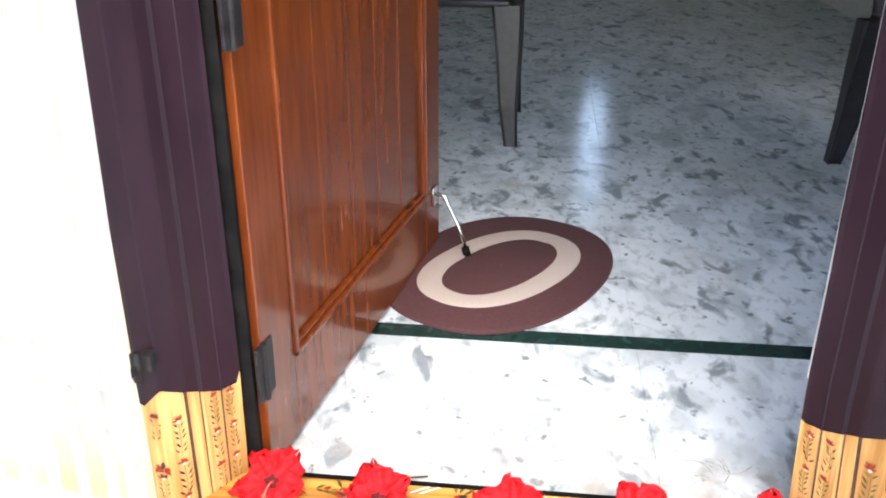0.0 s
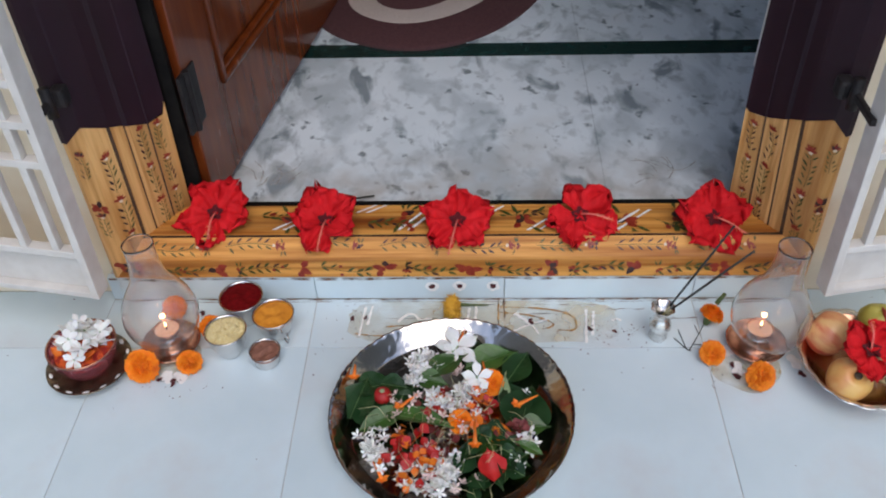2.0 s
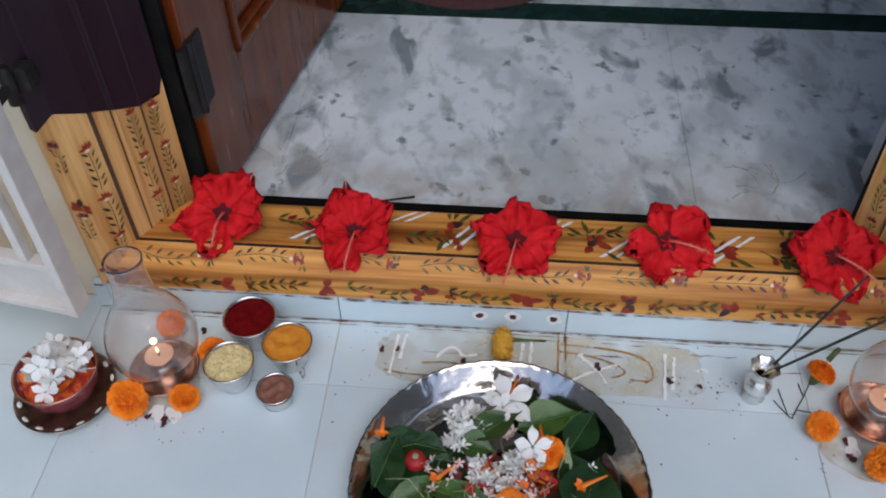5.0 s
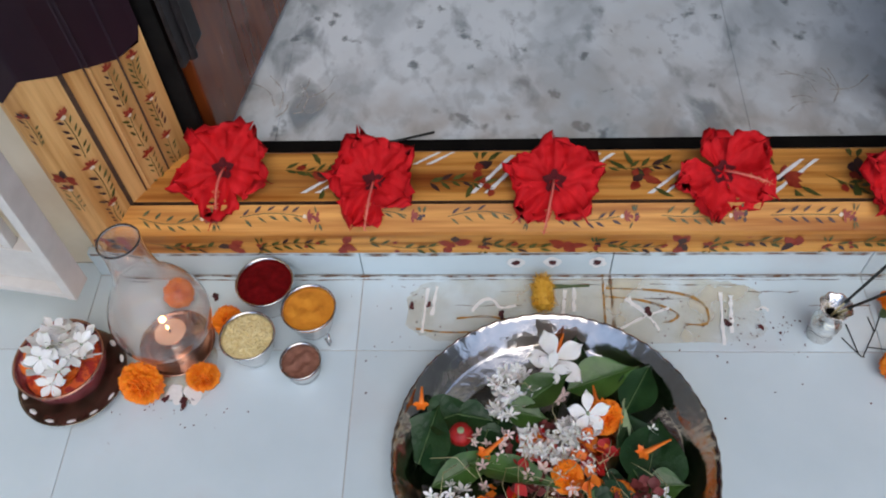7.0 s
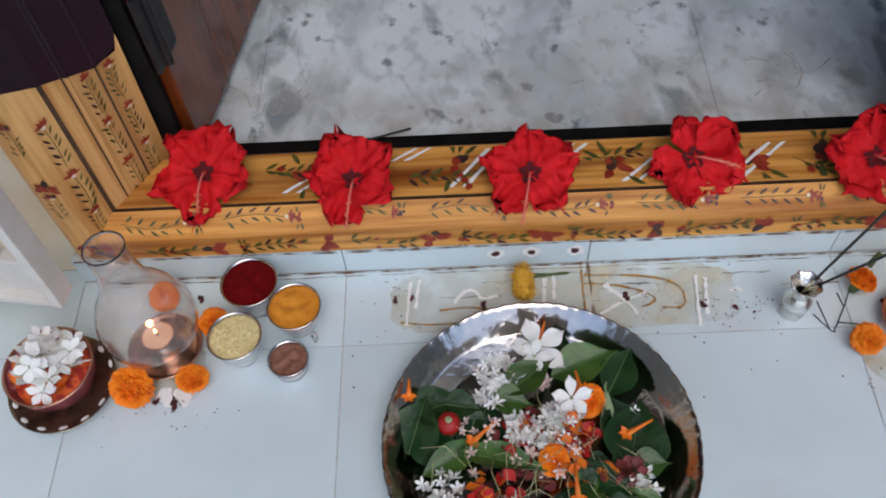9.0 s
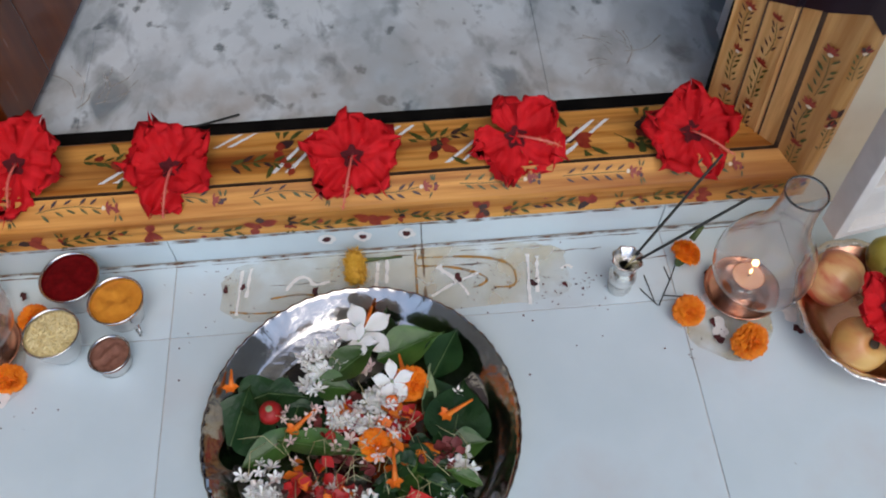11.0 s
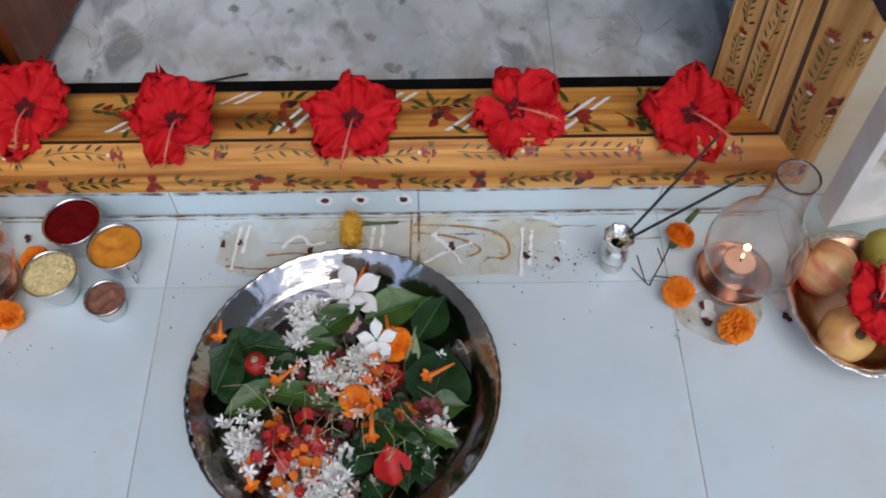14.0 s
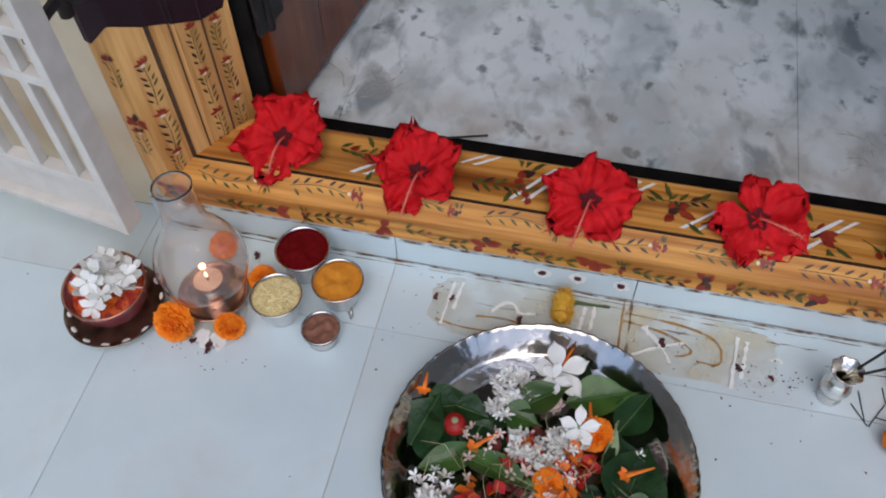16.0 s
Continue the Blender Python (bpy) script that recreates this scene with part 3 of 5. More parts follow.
def on_sill(i, j, x0, frac, turn=0.0):
    a, b = SECTION[i], SECTION[j]
    A, B = Vector((0, a[2], a[1])), Vector((0, b[2], b[1]))
    e = (B - A).normalized()
    n = Vector((0, -e.z, e.y))
    O = A.lerp(B, frac)
    ct, st = math.cos(turn), math.sin(turn)
    lo, hi = -(B - A).length * (frac - 0.03), (B - A).length * (0.97 - frac)
    return lambda u, w, lift=0.0: O + e * max(lo, min(hi, u * ct + w * st)) + n * (0.0009 + lift) + Vector((x0 + w * ct - u * st, 0, 0))


rng = random.Random(5)
for s in (-1, 1):
    for k in range(3):
        if k:
            paint_on(*sprig(rng, 0.078, 0.030), on_jamb(s, 4, 5, 0.062 + 0.078 * k, 0.5))
        paint_on(*sprig(rng, 0.066, 0.026), on_jamb(s, 13, 14, 0.106 + 0.066 * k - (0.012 if s > 0 else 0.0), 0.5))
        paint_on(*sprig(rng, 0.060, 0.024), on_jamb(s, 16, 17, 0.112 + 0.062 * k - (0.012 if s > 0 else 0.0), 0.5))
    paint_on(*sprig(rng, 0.050, 0.028), on_jamb(s, 4, 5, 0.098, 0.5))
    for k in range(4):
        paint_on(*(sprig(rng, 0.052, 0.032, True) if k % 2 else blossom(rng, 0.034)), on_jamb(s, 2, 3, 0.085 + 0.056 * k, 0.5))
x = -0.505
k = 0
while x < 0.49:
    if k % 2:
        paint_on(*branch(rng, 0.082, 0.030), on_sill(2, 3, x, 0.5, 0.0))
        x += 0.088
    else:
        paint_on(*blossom(rng, 0.048), on_sill(2, 3, x + 0.01, 0.5, 0.0))
        if rng.random() < 0.6:
            paint_on(*blossom(rng, 0.022), on_sill(2, 3, x + 0.045, 0.4, 0.0))
        x += 0.044
    k += 1
for k in range(8):
    paint_on(*sprig(rng, 0.098, 0.024), on_sill(4, 5, -0.470 + 0.122 * k, 0.55, 0.0))
    paint_on(*blossom(rng, 0.016), on_sill(4, 5, -0.378 + 0.122 * k, 0.5, 0.0))
for k, xx in enumerate((-0.30, -0.25, -0.125, -0.070, 0.085, 0.12, 0.16, 0.285, 0.33, 0.365)):
    paint_on(*(blossom(rng, 0.050) if k % 2 else branch(rng, 0.075, 0.050)), on_sill(8, 17, xx, rng.uniform(0.4, 0.6), rng.uniform(-0.5, 0.5)))

# chalk strokes drawn on the sill
for x0, y0, x1, y1 in ((-0.275, 0.040, -0.238, 0.070), (-0.146, 0.084, -0.116, 0.104), (-0.076, 0.038, -0.028, 0.098), (0.058, 0.085, 0.075, 0.10),
                       (0.128, 0.036, 0.168, 0.072), (0.249, 0.035, 0.310, 0.088)):
    for off in (0, 0.017):
        n = 7
        pts = [(x0 + off + (x1 - x0) * k / n, y0 + (y1 - y0) * k / n) for k in range(n + 1)]
        v, f = [], []
        for px, py in pts:
            zz = 0.116 + (py - 0.03) * (0.112 - 0.116) / 0.092 + 0.0005
            w = rng.uniform(0.0022, 0.0040)
            v += [(px - w, py, zz), (px + w, py, zz)]
        f = [(2 * i, 2 * i + 1, 2 * i + 3, 2 * i + 2) for i in range(n)]
        st = tagged(new("chalk_stroke", mesh_of("chalk_stroke", v, f, CHALK, False)), "white rice-paste stroke drawn on the sill", "painted mark", "strokes on the sill")

# ---- door leaf ----
HINGE, FREE = Vector((-0.391, 0.134)), Vector((-0.222, 1.15))
LEAF_W = (FREE - HINGE).length
LEAF_A = math.degrees(math.atan2(FREE.y - HINGE.y, FREE.x - HINGE.x))
door = thing("door", (HINGE.x, HINGE.y, 0.098), "polished reddish-brown teak panel door, wide open inwards", "door", rz=LEAF_A)
TH = 0.035    # local x along the leaf, local -y is the face seen
piece("stile", mesh_of("stile", *box(0, 0.115, 0, TH, 0, 1.95, 0.003), DOOR, False), door)
piece("stile", mesh_of("stile", *box(LEAF_W - 0.115, LEAF_W, 0, TH, 0, 1.95, 0.003), DOOR, False), door)
for z0, z1 in ((0, 0.16), (0.92, 1.05), (1.82, 1.95)):
    piece("rail", mesh_of("rail", *box(0.115, LEAF_W - 0.115, 0.0005, TH, z0, z1, 0.002), DOOR, False), door)
for z0, z1 in ((0.16, 0.92), (1.05, 1.82)):
    a, b = 0.115, LEAF_W - 0.115
    n = 5
    w = (b - a - 0.05) / n
    boards = [box(a + 0.025 + w * k + 0.002, a + 0.025 + w * (k + 1) - 0.002, 0.010, 0.026, z0 + 0.025, z1 - 0.025, 0.002) for k in range(n)]
    piece("panel", mesh_of("panel", *joined(box(a, b, 0.014, 0.024, z0, z1), *boards), DOOR, False), door, label="grooved teak panel")
    for q0, q1, r0, r1 in ((a, b, z0, z0 + 0.012), (a, b, z1 - 0.012, z1), (a, a + 0.012, z0, z1), (b - 0.012, b, z0, z1)):
        piece("moulding", mesh_of("moulding", *box(q0, q1, -0.006, 0.014, r0, r1, 0.004), DOOR, False), door)
    for q0, q1, r0, r1 in ((a + 0.012, b - 0.012, z0 + 0.014, z0 + 0.022), (a + 0.014, a + 0.022, z0 + 0.012, z1 - 0.012), (b - 0.022, b - 0.014, z0 + 0.012, z1 - 0.012)):
        piece("moulding", mesh_of("moulding", *box(q0, q1, 0.0, 0.014, r0, r1, 0.003), DOOR, False), door)
for z in (0.15, 0.72, 1.5):
    hv = joined(box(0.002, 0.034, -0.003, 0.0, z, z + 0.10, 0.001), box(-0.022, 0.0, -0.004, 0.002, z, z + 0.10, 0.001),
                moved(tube([(0, 0, 0), (0, 0, 0.104)], 0.006, 10), pose(0, -0.004, z - 0.002)))
    piece("hinge", mesh_of("hinge", *hv, IRON, False), door, label="dark iron butt hinge")
stop_at = LEAF_W - 0.05
piece("stopper_plate", mesh_of("stopper_plate", *box(stop_at - 0.02, stop_at + 0.02, -0.006, -0.0005, 0.12, 0.17, 0.002), STEEL, False), door)
piece("stopper_rod", mesh_of("stopper_rod", *tube([(stop_at, -0.008, 0.15), (stop_at + 0.0, -0.03, 0.145), (stop_at - 0.02, -0.075, 0.07), (stop_at - 0.03, -0.10, 0.006)], 0.0055, 10), STEEL), door,
      label="steel door stopper rod")
piece("stopper_foot", mesh_of("stopper_foot", *tube([(stop_at - 0.027, -0.094, 0.018), (stop_at - 0.0305, -0.103, -0.011)], 0.011, 12), BLACK), door, label="black rubber foot")

edge_strip = tagged(new("edge_strip", mesh_of("edge_strip", *box(0.4635, 0.4675, 0.132, 0.1665, 0.33, 2.1, 0.001), PVC, False)),
                    "narrow white strip along the inner jamb", "strip")

# ---- grille gates ----


def gate(s, x0, y0, z0, turn, lean, label):
    g = thing("grille_gate", (x0, y0, z0), label, "gate", "pair of grille gates")
    g.matrix_world = pose(x0, y0, z0, 0, lean, turn)
    W, H, T = 0.54, 1.95, 0.030

    def bar(name, a0, a1, c0, c1, d0=0.0, d1=T, mat=GATE):
        lo, hi = sorted((s * a0, s * a1))
        piece(name, mesh_of(name, *box(lo, hi, d0, d1, c0, c1, 0.0014), mat, False), g)
    bar("stile", 0, 0.012, 0, H)
    bar("stile", W - 0.012, W, 0, H)
    rails = [(0, 0.010), (0.080, 0.092), (0.240, 0.252), (0.302, 0.314), (0.363, 0.375), (0.92, 0.932), (0.98, 0.992), (1.04, 1.052), (1.55, 1.562), (H - 0.012, H)]
    for a, b in rails:
        bar("rail", 0.0122, W - 0.0122, a, b, 0.001, 0.018 if a > 0.05 else 0.028)
    bar("kick_plate", 0.0122, W - 0.0122, 0.0102, 0.0798, 0.014, 0.018)
    for lo, hi in ((0.092, 0.240), (0.252, 0.302), (0.314, 0.363), (0.375, 0.92), (0.932, 0.98), (0.992, 1.04), (1.052, 1.55), (1.562, H - 0.012)):
        for k in range(10):
            c = 0.041 + 0.0495 * k
            bar("slat", c - 0.0055, c + 0.0055, lo, hi, 0.002, 0.015)
    return g


gate(-1, -0.516, -0.098, 0.099, -8, 1.5, "white enamelled steel grille gate folded back to the wall")
gate(1, 0.546, -0.106, 0.109, 8, -2.2, "white enamelled steel grille gate folded back to the wall")
for s, xs in ((-1, -0.512), (1, 0.538)):
    jx = s * (0.512 if s < 0 else 0.527)
    for z in (0.375, 1.45):
        h = thing("gate_hinge", (jx, -0.002, z), "black painted iron gate hinge on the jamb", "hinge", "gate hinges")
        piece("block", mesh_of("block", *box(-0.010 - 0.006 * s, 0.010 - 0.006 * s, -0.024, 0.0, 0.012, 0.040, 0.006), IRON, False), h)
        piece("barrel", mesh_of("barrel", *tube([(s * 0.003, -0.030, 0.004), (s * 0.003, -0.030, 0.048)], 0.0075, 12), IRON), h)
        lo, hi = sorted((s * 0.004, xs - jx + s * 0.012))
        piece("strap", mesh_of("strap", *box(-0.004 + s * 0.003, 0.004 + s * 0.003, -0.096, -0.032, 0.021, 0.031, 0.002), IRON, False), h)

# ---- inside the room ----
oval = thing("door_mat", (-0.042, 1.0, FLOOR_IN), "oval maroon door mat with a beige ring on the marble", "door mat", rz=-26)


def oval_disc(a, b, z0, z1, a2=0.0, b2=0.0, segs=64):
    v, f = [], []
    for A, B, z in ((a, b, z0), (a, b, z1 - 0.002), (a - 0.004, b - 0.004, z1), (a2, b2, z1)):
        for k in range(segs):
            t = 2 * math.pi * k / segs
            e = 2 / 2.25
            c, sn = math.cos(t), math.sin(t)
            v.append((B * math.copysign(abs(c) ** e, c), A * math.copysign(abs(sn) ** e, sn), z))
    for i in range(3):
        for k in range(segs):
            f.append((i * segs + k, i * segs + (k + 1) % segs, (i + 1) * segs + (k + 1) % segs, (i + 1) * segs + k))
    return v, f


piece("border", mesh_of("border", *oval_disc(0.352, 0.262, 0, 0.010, 0.20, 0.11), MAT_DARK), oval)
piece("ring", mesh_of("ring", *oval_disc(0.258, 0.168, 0.001, 0.0112, 0.195, 0.104), MAT_LIGHT), oval, pose(0, 0, 0, 0, 0, -8), label="beige woven ring")
piece("centre", mesh_of("centre", *oval_disc(0.197, 0.106, 0.001, 0.0106, 0.001, 0.001), MAT_DARK), oval, pose(0, 0, 0, 0, 0, -8))


def plastic_chair(at, rz):
    c = thing("plastic_chair", at, "dark grey moulded plastic chair on the marble floor", "chair", "chairs in the room", rz=rz)
    for sx, sy in ((-1, -1), (1, -1), (-1, 1), (1, 1)):
        pts = [(sx * 0.25, sy * 0.24, 0), (sx * 0.235, sy * 0.225, 0.15), (sx * 0.23, sy * 0.20, 0.34), (sx * 0.22, sy * 0.18, 0.50)]
        v, f = [], []
        for i, (px, py, pz) in enumerate(pts):
            w = 0.020 + 0.010 * i
            d = 0.02 + 0.006 * i
            v += [(px - w, py - d, pz), (px + w, py - d, pz), (px + w, py + d, pz), (px - w, py + d, pz)]
        for i in range(3):
            for k in range(4):
                f.append((4 * i + k, 4 * i + (k + 1) % 4, 4 * i + 4 + (k + 1) % 4, 4 * i + 4 + k))
        f.append((3, 2, 1, 0))
        leg = piece("leg", mesh_of("leg", v, f, CHAIR, False), c)
        for e in (-1, 1):
            edge = [(p[0] + e * (0.020 + 0.010 * i), p[1] - (0.021 + 0.006 * i), p[2]) for i, p in enumerate(pts)]
            piece("leg_edge", mesh_of("leg_edge", *tube(edge, 0.005, 6), CHAIR_EDGE), leg)
    piece("seat", mesh_of("seat", *box(-0.23, 0.23, -0.22, 0.22, 0.49, 0.515, 0.01), CHAIR, False), c)
    piece("backrest", mesh_of("backrest", *moved(box(-0.22, 0.22, -0.012, 0.012, 0, 0.42, 0.01), pose(0, 0.22, 0.50, -12)), CHAIR, False), c)
    for sx in (-1, 1):
        piece("armrest", mesh_of("armrest", *tube([(sx * 0.24, -0.2, 0.50), (sx * 0.26, -0.2, 0.69), (sx * 0.26, 0.0, 0.72), (sx * 0.24, 0.24, 0.71)], 0.022, 8), CHAIR), c)
    return c


plastic_chair((-0.31, 2.30, FLOOR_IN), 0)
copy_thing(bpy.data.objects["plastic_chair"], pose(1.34, 1.78, FLOOR_IN, 0, 0, 6))

# ---- dishes ----


def steel_cup(at, r, h, filling, fill_name, label, foot=0.6, handle=False):
    c = thing("katori", at, label, "bowl", "small steel bowls")
    prof = [(0.002, 0.0005), (r * foot, 0.0), (r * foot + 0.002, 0.003), (r * 0.86, h * 0.55), (r * 0.97, h * 0.93), (r, h - 0.001), (r + 0.0008, h), (r - 0.001, h + 0.0006),
            (r - 0.0022, h - 0.002), (r * 0.93, h * 0.86)]
    piece("bowl", mesh_of("bowl", *lathe(prof, 40), STEEL), c)
    rg = random.Random(int(at[0] * 1e4))
    v, f = [], []
    R, S = 12, 40
    lvl = h - 0.006
    for i in range(R + 1):
        q = i / R
        for k in range(S):
            a = 2 * math.pi * k / S
            z = lvl + 0.006 * (1 - q * q) * (0.5 + noise.noise((at[0] * 50 + q * 2.2 * math.cos(a), at[1] * 50 + q * 2.2 * math.sin(a), 0)))
            v.append((q * r * 0.955 * math.cos(a), q * r * 0.955 * math.sin(a), z))
    for i in range(R):
        for k in range(S):
            f.append((i * S + k, i * S + (k + 1) % S, (i + 1) * S + (k + 1) % S, (i + 1) * S + k))
    fill = piece(fill_name, mesh_of(fill_name, v, f, filling), c)
    if fill_name == "rice":
        gv, gf = [], []
        for _ in range(420):
            q, a = math.sqrt(rg.random()) * 0.92, rg.uniform(0, 6.28)
            m = pose(q * r * 0.95 * math.cos(a), q * r * 0.95 * math.sin(a), lvl + 0.004 * (1 - q * q) + rg.uniform(0.0005, 0.0028), 90 + rg.uniform(-25, 25), 0, rg.uniform(0, 360))
            pv, pf = moved(lathe([(0.0002, -0.0032), (0.0009, -0.0016), (0.0009, 0.0016), (0.0002, 0.0032)], 5), m)
            n = len(gv)
            gv += pv
            gf += [tuple(i + n for i in q2) for q2 in pf]
        tagged(piece("rice_surface", mesh_of("rice_surface", gv, gf, RICE), fill), kind="stuff")
    if handle:
        piece("handle", mesh_of("handle", *tube([(r * 0.55, -r * 0.75, 0.012), (r * 0.72, -r * 0.98, 0.010), (r * 0.80, -r * 1.0, 0.018), (r * 0.7, -r * 0.75, 0.024)], 0.0018, 8), STEEL), c)
    return c


steel_cup((-0.325, -0.0385, 0), 0.0345, 0.046, KUMKUM, "powder", "small steel bowl heaped with dark red kumkum powder", 0.7)
steel_cup((-0.268, -0.073, 0), 0.032, 0.043, TURMERIC, "powder", "small steel bowl filled with orange turmeric powder", 0.62, True)
steel_cup((-0.333, -0.114, 0), 0.0315, 0.050, RICE, "rice", "small footed steel bowl filled with yellow rice", 0.5)
steel_cup((-0.273, -0.134, 0), 0.0235, 0.027, SANDAL, "paste", "tiny steel bowl of brown sandal paste", 0.75)


def oil_lamp(at, label, glass_at=(0, 0), glass_tilt=(0, 0)):
    c = thing("glass_lamp", at, label, "oil lamp", "pair of glass lamps")
    piece("dish", mesh_of("dish", *lathe([(0.002, 0.001), (0.034, 0.0), (0.037, 0.004), (0.043, 0.013), (0.045, 0.017), (0.043, 0.0175), (0.040, 0.013), (0.034, 0.007), (0.002, 0.006)], 44), COPPER), c,
          label="copper dish")
    piece("pedestal", mesh_of("pedestal", *lathe([(0.002, 0.006), (0.020, 0.0065), (0.021, 0.010), (0.016, 0.014), (0.017, 0.019), (0.013, 0.022), (0.015, 0.025), (0.016, 0.029), (0.017, 0.031), (0.002, 0.0315)], 32), STEEL), c,
          label="turned steel pedestal")
    piece("cup", mesh_of("cup", *lathe([(0.002, 0.0318), (0.016, 0.032), (0.0195, 0.044), (0.0200, 0.0455), (0.0188, 0.0452), (0.0182, 0.042)], 32), COPPER), c)
    piece("oil", mesh_of("oil", *lathe([(0.0184, 0.0425), (0.012, 0.0422), (0.0005, 0.0425)], 32), WAX), c)
    piece("wick", mesh_of("wick", *tube([(0, 0, 0.041), (0.0005, 0, 0.051)], 0.001, 6), INCENSE), c)
    piece("flame", mesh_of("flame", *lathe([(0.0004, 0.049), (0.0015, 0.0510), (0.0019, 0.053), (0.0014, 0.056), (0.0006, 0.058), (0.0002, 0.060)], 14), FLAME), c, label="small bright flame")
    prof = [(0.037, 0.0165), (0.042, 0.030), (0.050, 0.048), (0.0540, 0.066), (0.0535, 0.082), (0.048, 0.101), (0.039, 0.119), (0.030, 0.136), (0.0245, 0.155), (0.0222, 0.173), (0.0216, 0.190), (0.0228, 0.205)]
    prof = [(r * (1.04 if 0.03 < z < 0.13 else 1.0), z) for r, z in prof]
    fine = []
    for i in range(len(prof) - 1):
        p0, p1, p2, p3 = prof[max(i - 1, 0)], prof[i], prof[i + 1], prof[min(i + 2, len(prof) - 1)]
        for q in (0, 0.33, 0.67):
            fine.append(tuple(0.5 * (2 * p1[d] + (p2[d] - p0[d]) * q + (2 * p0[d] - 5 * p1[d] + 4 * p2[d] - p3[d]) * q * q + (3 * p1[d] - p0[d] - 3 * p2[d] + p3[d]) * q ** 3) for d in (0, 1)))
    fine.append(prof[-1])
    inner = [(r - 0.0014, z) for r, z in reversed(fine)]
    gv, gf = lathe(fine + [(prof[-1][0] - 0.0007, prof[-1][1] + 0.0009)] + inner, 56)
    n = len(fine) * 2 + 1
    gf += [((n - 1) * 56 + k, (n - 1) * 56 + (k + 1) % 56, (k + 1) % 56, k) for k in range(56)]
    g = piece("chimney", mesh_of("chimney", gv, gf, GLASS), c, pose(glass_at[0], glass_at[1], 0, glass_tilt[0], glass_tilt[1]), "clear bulbous glass chimney")
    g.visible_shadow = False
    li = new("flame_light", bpy.data.lights.new("flame_light", "POINT"))
    li.data.energy, li.data.color, li.data.shadow_soft_size = 0.004, (1.0, 0.55, 0.22), 0.004
    li.location = (at[0], at[1], at[2] + 0.072)
    return c


oil_lamp((-0.426, -0.106, 0.0), "clear glass chimney lamp with a small flame in a copper dish", (-0.002, 0.002), (-4, -1.5))
oil_lamp((0.469, -0.106, 0.0), "clear glass chimney lamp with a small flame in a copper dish", (0.008, 0.0), (0, 1.5))

# fluted steel plate of offerings
PLATE = Vector((0.011, -0.247, 0.0))
plate = thing("offering_plate", PLATE, "large polished steel plate with a fluted rim on the tiles", "plate")


def flute(a, i, r, z):
    k = max(0.0, (r - 0.150) / 0.0215) ** 2.5
    w = math.sin(66 * a) + 0.5 * math.sin(23 * a + 1)
    return r + 0.0003 * k * w, z + 0.0007 * k * w


prof = [(0.0015, 0.003), (0.05, 0.003), (0.10, 0.003), (0.118, 0.0032), (0.1215, 0.0045), (0.124, 0.0056), (0.141, 0.0085), (0.1445, 0.0105), (0.149, 0.0145), (0.158, 0.0225), (0.166, 0.030), (0.1695, 0.0336), (0.1715, 0.0345), (0.1715, 0.0335),
        (0.168, 0.0312), (0.160, 0.0228), (0.149, 0.0125), (0.142, 0.0062), (0.124, 0.0025), (0.120, 0.0), (0.0015, 0.0)]
piece("dish", mesh_of("dish", *lathe(prof, 264, ripple=flute), STEEL_PLATE), plate)

bowl = thing("fruit_bowl", (0.595, -0.160, 0), "oval copper-silver bowl with a scalloped beaded rim", "bowl")
OVAL = Matrix.Diagonal((0.90, 1.05, 1.0, 1.0))


def scallop(a, i, r, z):
    k = max(0.0, (r - 0.07) / 0.02)
    return r + 0.0026 * k * abs(math.sin(8 * a)) + 0.0003 * k * math.sin(60 * a), z + 0.0004 * k * math.sin(60 * a)


piece("body", mesh_of("body", *lathe([(0.001, 0.008), (0.040, 0.008), (0.055, 0.012), (0.072, 0.026), (0.082, 0.040), (0.084, 0.0405), (0.082, 0.038), (0.070, 0.022), (0.055, 0.008), (0.048, 0.0), (0.001, 0.0)], 120), COPPER), bowl, OVAL)
piece("rim", mesh_of("rim", *lathe([(0.081, 0.0398), (0.085, 0.0415), (0.089, 0.0425), (0.0895, 0.0412), (0.086, 0.0402), (0.0815, 0.0385)], 180, ripple=scallop), SILVER), bowl, OVAL, "beaded silver rim")


def apple(at, r, turn, label, skin):
    a = thing("apple", at, label, "apple", "apples in the bowl")
    prof = []
    for k in range(25):
        t = math.pi * k / 24
        rr = r * (math.sin(t) ** 0.9) * (1 + 0.06 * math.cos(t))
        z = -r * 0.9 * math.cos(t)
        if t > 2.5:
            z -= (t - 2.5) ** 2 * r * 0.75
        if t < 0.5:
            z += (0.5 - t) ** 2 * r * 0.9
        prof.append((max(rr, 0.0004), z))
    piece("skin", mesh_of("skin", *lathe(prof, 40, ripple=lambda an, i, q, z: (q * (1 + 0.02 * math.sin(5 * an)), z)), skin), a, pose(0, 0, 0, *turn))
    st = moved(tube([(0, 0, r * 0.58), (0.001, 0, r * 0.8), (0.004, 0.001, r * 1.02)], 0.0014, 6), pose(0, 0, 0, *turn))
    piece("stem", mesh_of("stem", *st, BROWN), a)
    ey = moved(lathe([(0.0005, -r * 0.80), (0.004, -r * 0.815), (0.006, -r * 0.845), (0.0035, -r * 0.85), (0.0005, -r * 0.835)], 10), pose(0, 0, 0, *turn))
    piece("calyx", mesh_of("calyx", *ey, BROWN), a)
    return a


